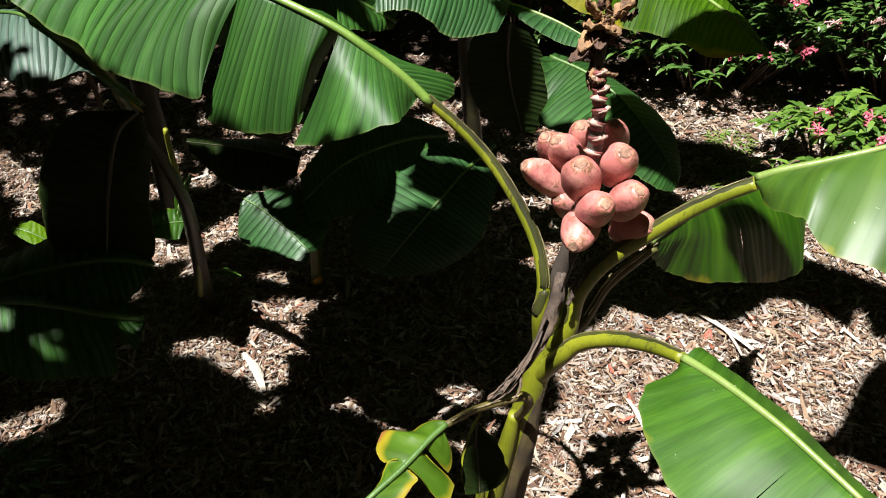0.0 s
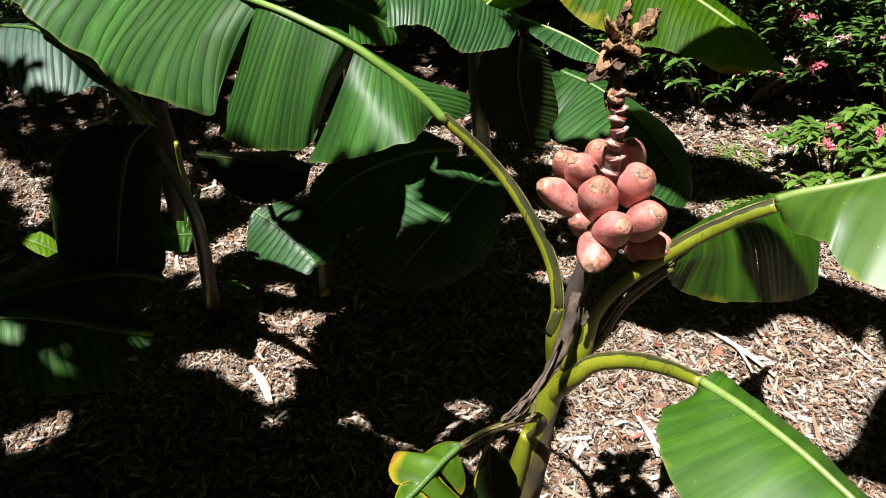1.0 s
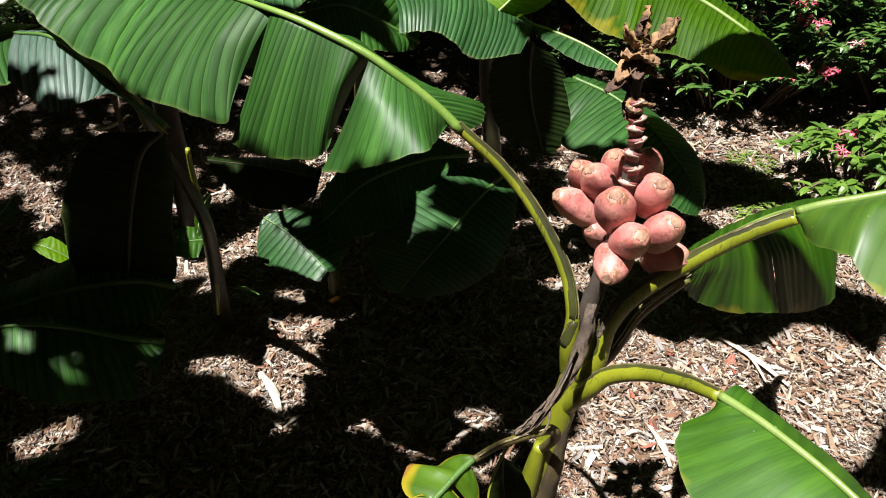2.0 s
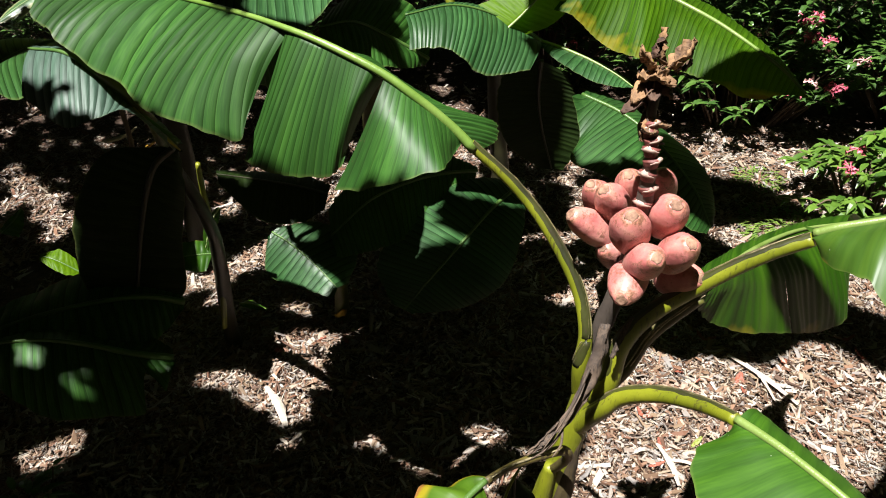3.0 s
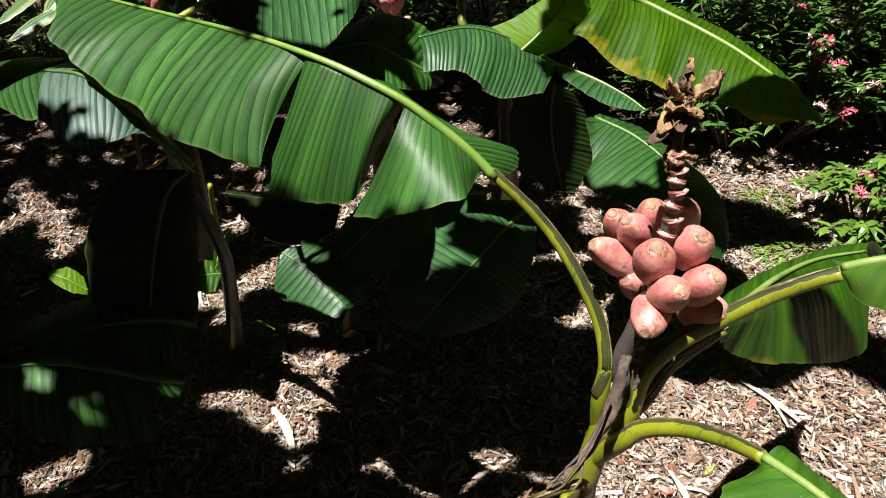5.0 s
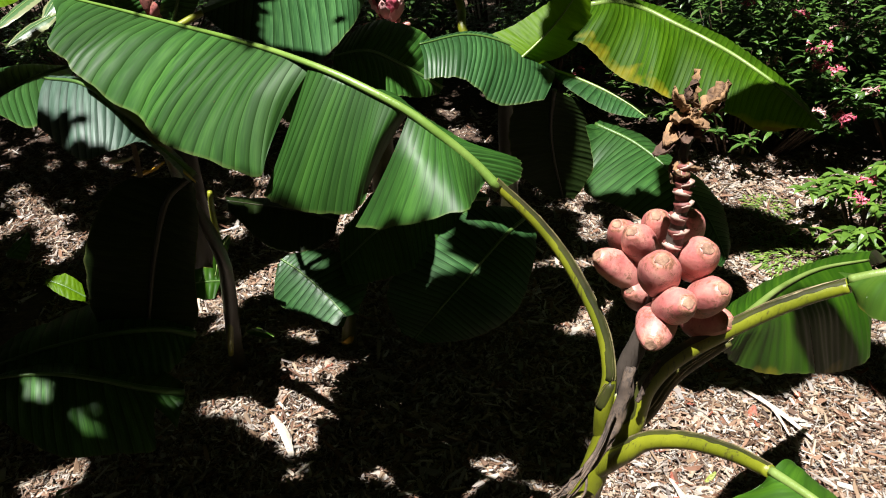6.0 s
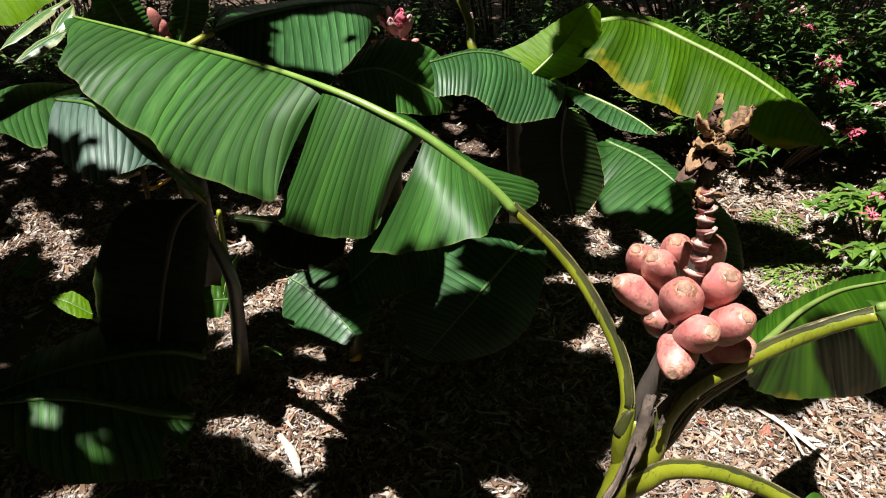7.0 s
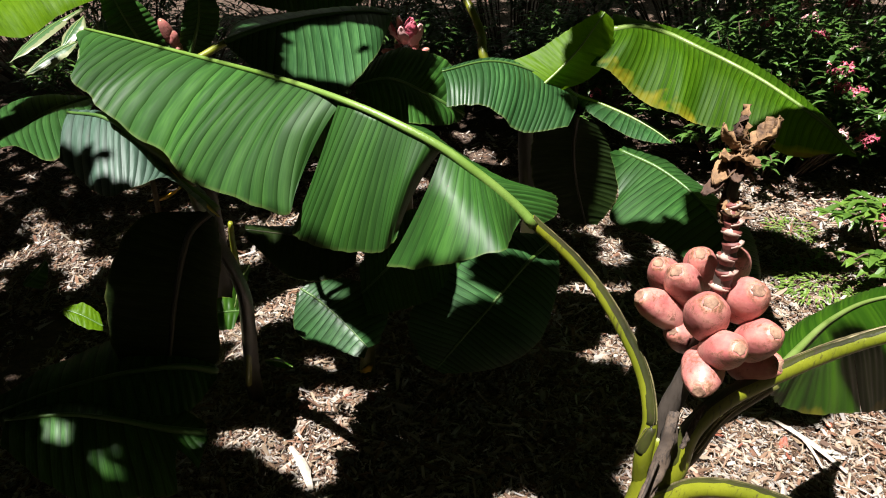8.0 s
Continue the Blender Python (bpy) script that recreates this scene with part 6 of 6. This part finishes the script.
def chip_sheet(count, area, seed, size=0.0108, slim=(0.14, 0.6)):
    """Thousands of wood chips lying over one another, as one mesh."""
    r = np.random.RandomState(seed)
    x0, x1, y0, y1 = area
    x, y = r.uniform(x0, x1, count), r.uniform(y0, y1, count)
    long = r.lognormal(math.log(size), 0.78, count).clip(0.004, 0.080)
    wide = (long * r.uniform(*slim, count)).clip(0.0012, 0.017)
    thick = r.uniform(0.0008, 0.0035, count)
    yaw = r.uniform(0, math.pi, count)
    tip, roll = r.normal(0, 0.34, count), r.normal(0, 0.55, count)
    z = np.array([ground_height(a, b) for a, b in zip(x, y)]) + r.uniform(0.0, 0.022, count)
    corner = np.array(((-1, -1, 0), (1, -1, 0), (1, 1, 0), (-1, 1, 0), (-1, -0.85, 1), (1, -0.85, 1), (1, 0.85, 1), (-1, 0.85, 1)), float)
    p = corner[None] * np.stack([long / 2, wide / 2, thick], 1)[:, None, :]
    p[:, :, :2] *= r.uniform(0.35, 1.2, (count, 8, 2))
    p[:, :, 1] *= np.where(np.sign(corner[None, :, 0]) > 0, r.uniform(0.2, 1.1, (count, 1)), r.uniform(0.5, 1.2, (count, 1)))
    cy, sy, ct, st, cr, sr = np.cos(yaw), np.sin(yaw), np.sin(tip) * 0 + np.cos(tip), np.sin(tip), np.cos(roll), np.sin(roll)
    px, py, pz = p[:, :, 0], p[:, :, 1], p[:, :, 2]
    py, pz = py * cr[:, None] - pz * sr[:, None], py * sr[:, None] + pz * cr[:, None]
    px, pz = px * ct[:, None] - pz * st[:, None], px * st[:, None] + pz * ct[:, None]
    gx = px * cy[:, None] - py * sy[:, None] + x[:, None]
    gy = px * sy[:, None] + py * cy[:, None] + y[:, None]
    v = np.stack([gx, gy, pz + z[:, None]], 2).reshape(-1, 3)
    f = (np.array(BOX[1:])[None] + 8 * np.arange(count)[:, None, None]).reshape(-1, 4)
    me = bpy.data.meshes.new("wood_chips")
    me.vertices.add(len(v))
    me.vertices.foreach_set("co", v.ravel())
    me.loops.add(f.size)
    me.loops.foreach_set("vertex_index", f.ravel().astype(np.int32))
    me.polygons.add(len(f))
    me.polygons.foreach_set("loop_start", np.arange(0, f.size, 4, dtype=np.int32))
    me.update(calc_edges=True)
    me.shade_flat()
    me.materials.append(CHIPS)
    return tagged(new("wood_chips", me), "scattered tan, grey and brown wood chip mulch", "mulch", kind="stuff")


chip_sheet(92000, (-1.45, 1.65, 1.40, 2.75), 1, 0.0102)
chip_sheet(42000, (-1.2, 1.5, 1.42, 2.6), 7, 0.013, (0.05, 0.25))
chip_sheet(52000, (-2.2, 1.75, 2.70, 3.75), 9, 0.0135, (0.12, 0.5))
chip_sheet(7000, (-2.6, -1.55, 1.38, 2.75), 4)
chip_sheet(7000, (1.65, 2.7, 1.38, 2.75), 5)
chip_sheet(8000, (-4.2, 4.6, 3.6, 7.6), 2, 0.018)
chip_sheet(8000, (-2.6, 2.7, -0.6, 1.38), 3, 0.016)
chip_sheet(9000, (-6.2, 6.2, -4.4, 8.0), 8, 0.024)
chip_sheet(20000, (-2.6, 1.6, 2.75, 4.3), 6)


def stick(name, a, b, radius, material, label, category, flat=0.45, seed=0):
    a, b = Vector(a), Vector(b)
    mid = (a + b) / 2 + Vector((0.006, 0.004, 0.003))
    ob = part(name, tube_mesh(bmesh.new(), [tuple(a), tuple(mid), tuple(b)], (radius * 0.5, radius, radius * 0.45), sides=8, n=12, flat=flat, rough=0.35), material, smooth=False)
    return tagged(ob, label, category)


stick("wood_splinter", (-0.560, 2.032, 0.030), (-0.478, 1.889, 0.028), 0.015, PALEWOOD, "bleached grey splinter of wood lying on mulch", "wood")
stick("wood_splinter", (0.722, 2.135, 0.028), (0.843, 1.945, 0.026), 0.013, PALEWOOD, "long bleached splinter of wood lying on mulch", "wood")
stick("wood_splinter", (0.760, 2.100, 0.03), (0.790, 1.951, 0.026), 0.006, PALEWOOD, "thin bleached stick lying on mulch", "wood")
stick("wood_splinter", (0.452, 1.818, 0.028), (0.475, 1.695, 0.026), 0.010, PALEWOOD, "crooked bleached splinter of wood lying on mulch", "wood")
stick("wood_splinter", (0.464, 1.766, 0.032), (0.535, 1.743, 0.028), 0.007, PALEWOOD, "short bleached splinter of wood lying on mulch", "wood")


def fallen_leaf(at, way, length, width, material, label, seed):
    ob = dry_bract(at, way, length, width, None, material, seed, 0.35)
    ob.name = "fallen_leaf"
    return tagged(ob, label, "leaf", "fallen leaves")


fallen_leaf((-0.410, 2.335, 0.038), (0.6, -0.5, 0.5), 0.055, 0.035, YELLOWLEAF, "curled bright yellow fallen leaf on mulch", 1)
fallen_leaf((-1.372, 3.219, 0.189), (1, 0.1, 0.1), 0.14, 0.06, YELLOWLEAF, "yellow fallen leaf on mulch", 2)
fallen_leaf((-1.563, 3.419, 0.153), (1, 0.1, 0.08), 0.16, 0.07, CREAMLEAF, "cream withered leaf on mulch", 3)
fallen_leaf((-0.687, 2.247, -0.007), (1, 0.2, 0.15), 0.05, 0.03, CREAMLEAF, "cream curled leaf piece on mulch", 4)
fallen_leaf((-0.596, 2.250, -0.011), (1, -0.2, 0.15), 0.055, 0.028, REDLEAF, "red-brown fallen leaf on mulch", 5)
fallen_leaf((0.715, 2.02, 0.018), (0.3, 0.8, 0.2), 0.045, 0.025, REDLEAF, "red-brown fallen leaf on mulch", 6)
fallen_leaf((0.47, 1.80, 0.018), (-0.3, 0.8, 0.1), 0.04, 0.018, REDLEAF, "red-brown fallen leaf on mulch", 7)
fallen_leaf((0.66, 2.22, 0.02), (0.9, -0.3, 0.1), 0.05, 0.016, REDLEAF, "orange-brown fallen leaf on mulch", 8)
fallen_leaf((0.56, 2.1, 0.02), (0.4, -0.9, 0.1), 0.04, 0.018, REDLEAF, "red-brown fallen leaf on mulch", 9)


for k, (x, y) in enumerate(((0.581, 2.217), (0.677, 2.219), (0.463, 1.931), (0.419, 1.758), (0.728, 1.992), (0.874, 2.124), (1.067, 2.203), (1.096, 2.12), (0.296, 2.152), (0.59, 2.036), (0.444, 1.911), (-0.55, 2.21), (-0.45, 2.24), (-0.36, 2.22))):
    fallen_leaf((x, y, 0.022), (math.cos(2.1 * k), math.sin(2.1 * k), 0.12), 0.022 + 0.006 * (k % 4), 0.012 + 0.003 * (k % 3), REDLEAF, "small red-brown fallen leaf on mulch", 40 + k)
fallen_leaf((0.537, 1.815, 0.022), (0.7, 0.5, 0.15), 0.035, 0.014, GREENLEAF, "small yellow-green fallen leaf on mulch", 60)

# ---- single chips lying on top, where the path comes nearest ----
def chip_mesh(seed):
    r = random.Random(seed)
    length = r.uniform(0.013, 0.042)
    me = bpy.data.meshes.new("wood_chip")
    me.from_pydata([tuple(p) for p in chip_shape(r, length, min(0.019, length * r.uniform(0.22, 0.6)), r.uniform(0.0022, 0.0045))], [], BOX)
    me.materials.append(CHIPS)
    return me


chip_shapes = [chip_mesh(70 + k) for k in range(14)]
r = random.Random(3)
for i in range(300):
    x, y = r.uniform(0.22, 1.05), r.uniform(1.5, 2.25)
    ob = new("wood_chip", chip_shapes[i % 14])
    ob.parent = ground
    ob.matrix_world = pose(x, y, ground_height(x, y) + r.uniform(0.012, 0.022), math.degrees(r.gauss(0, 0.14)), math.degrees(r.gauss(0, 0.14)), r.uniform(0, 360))
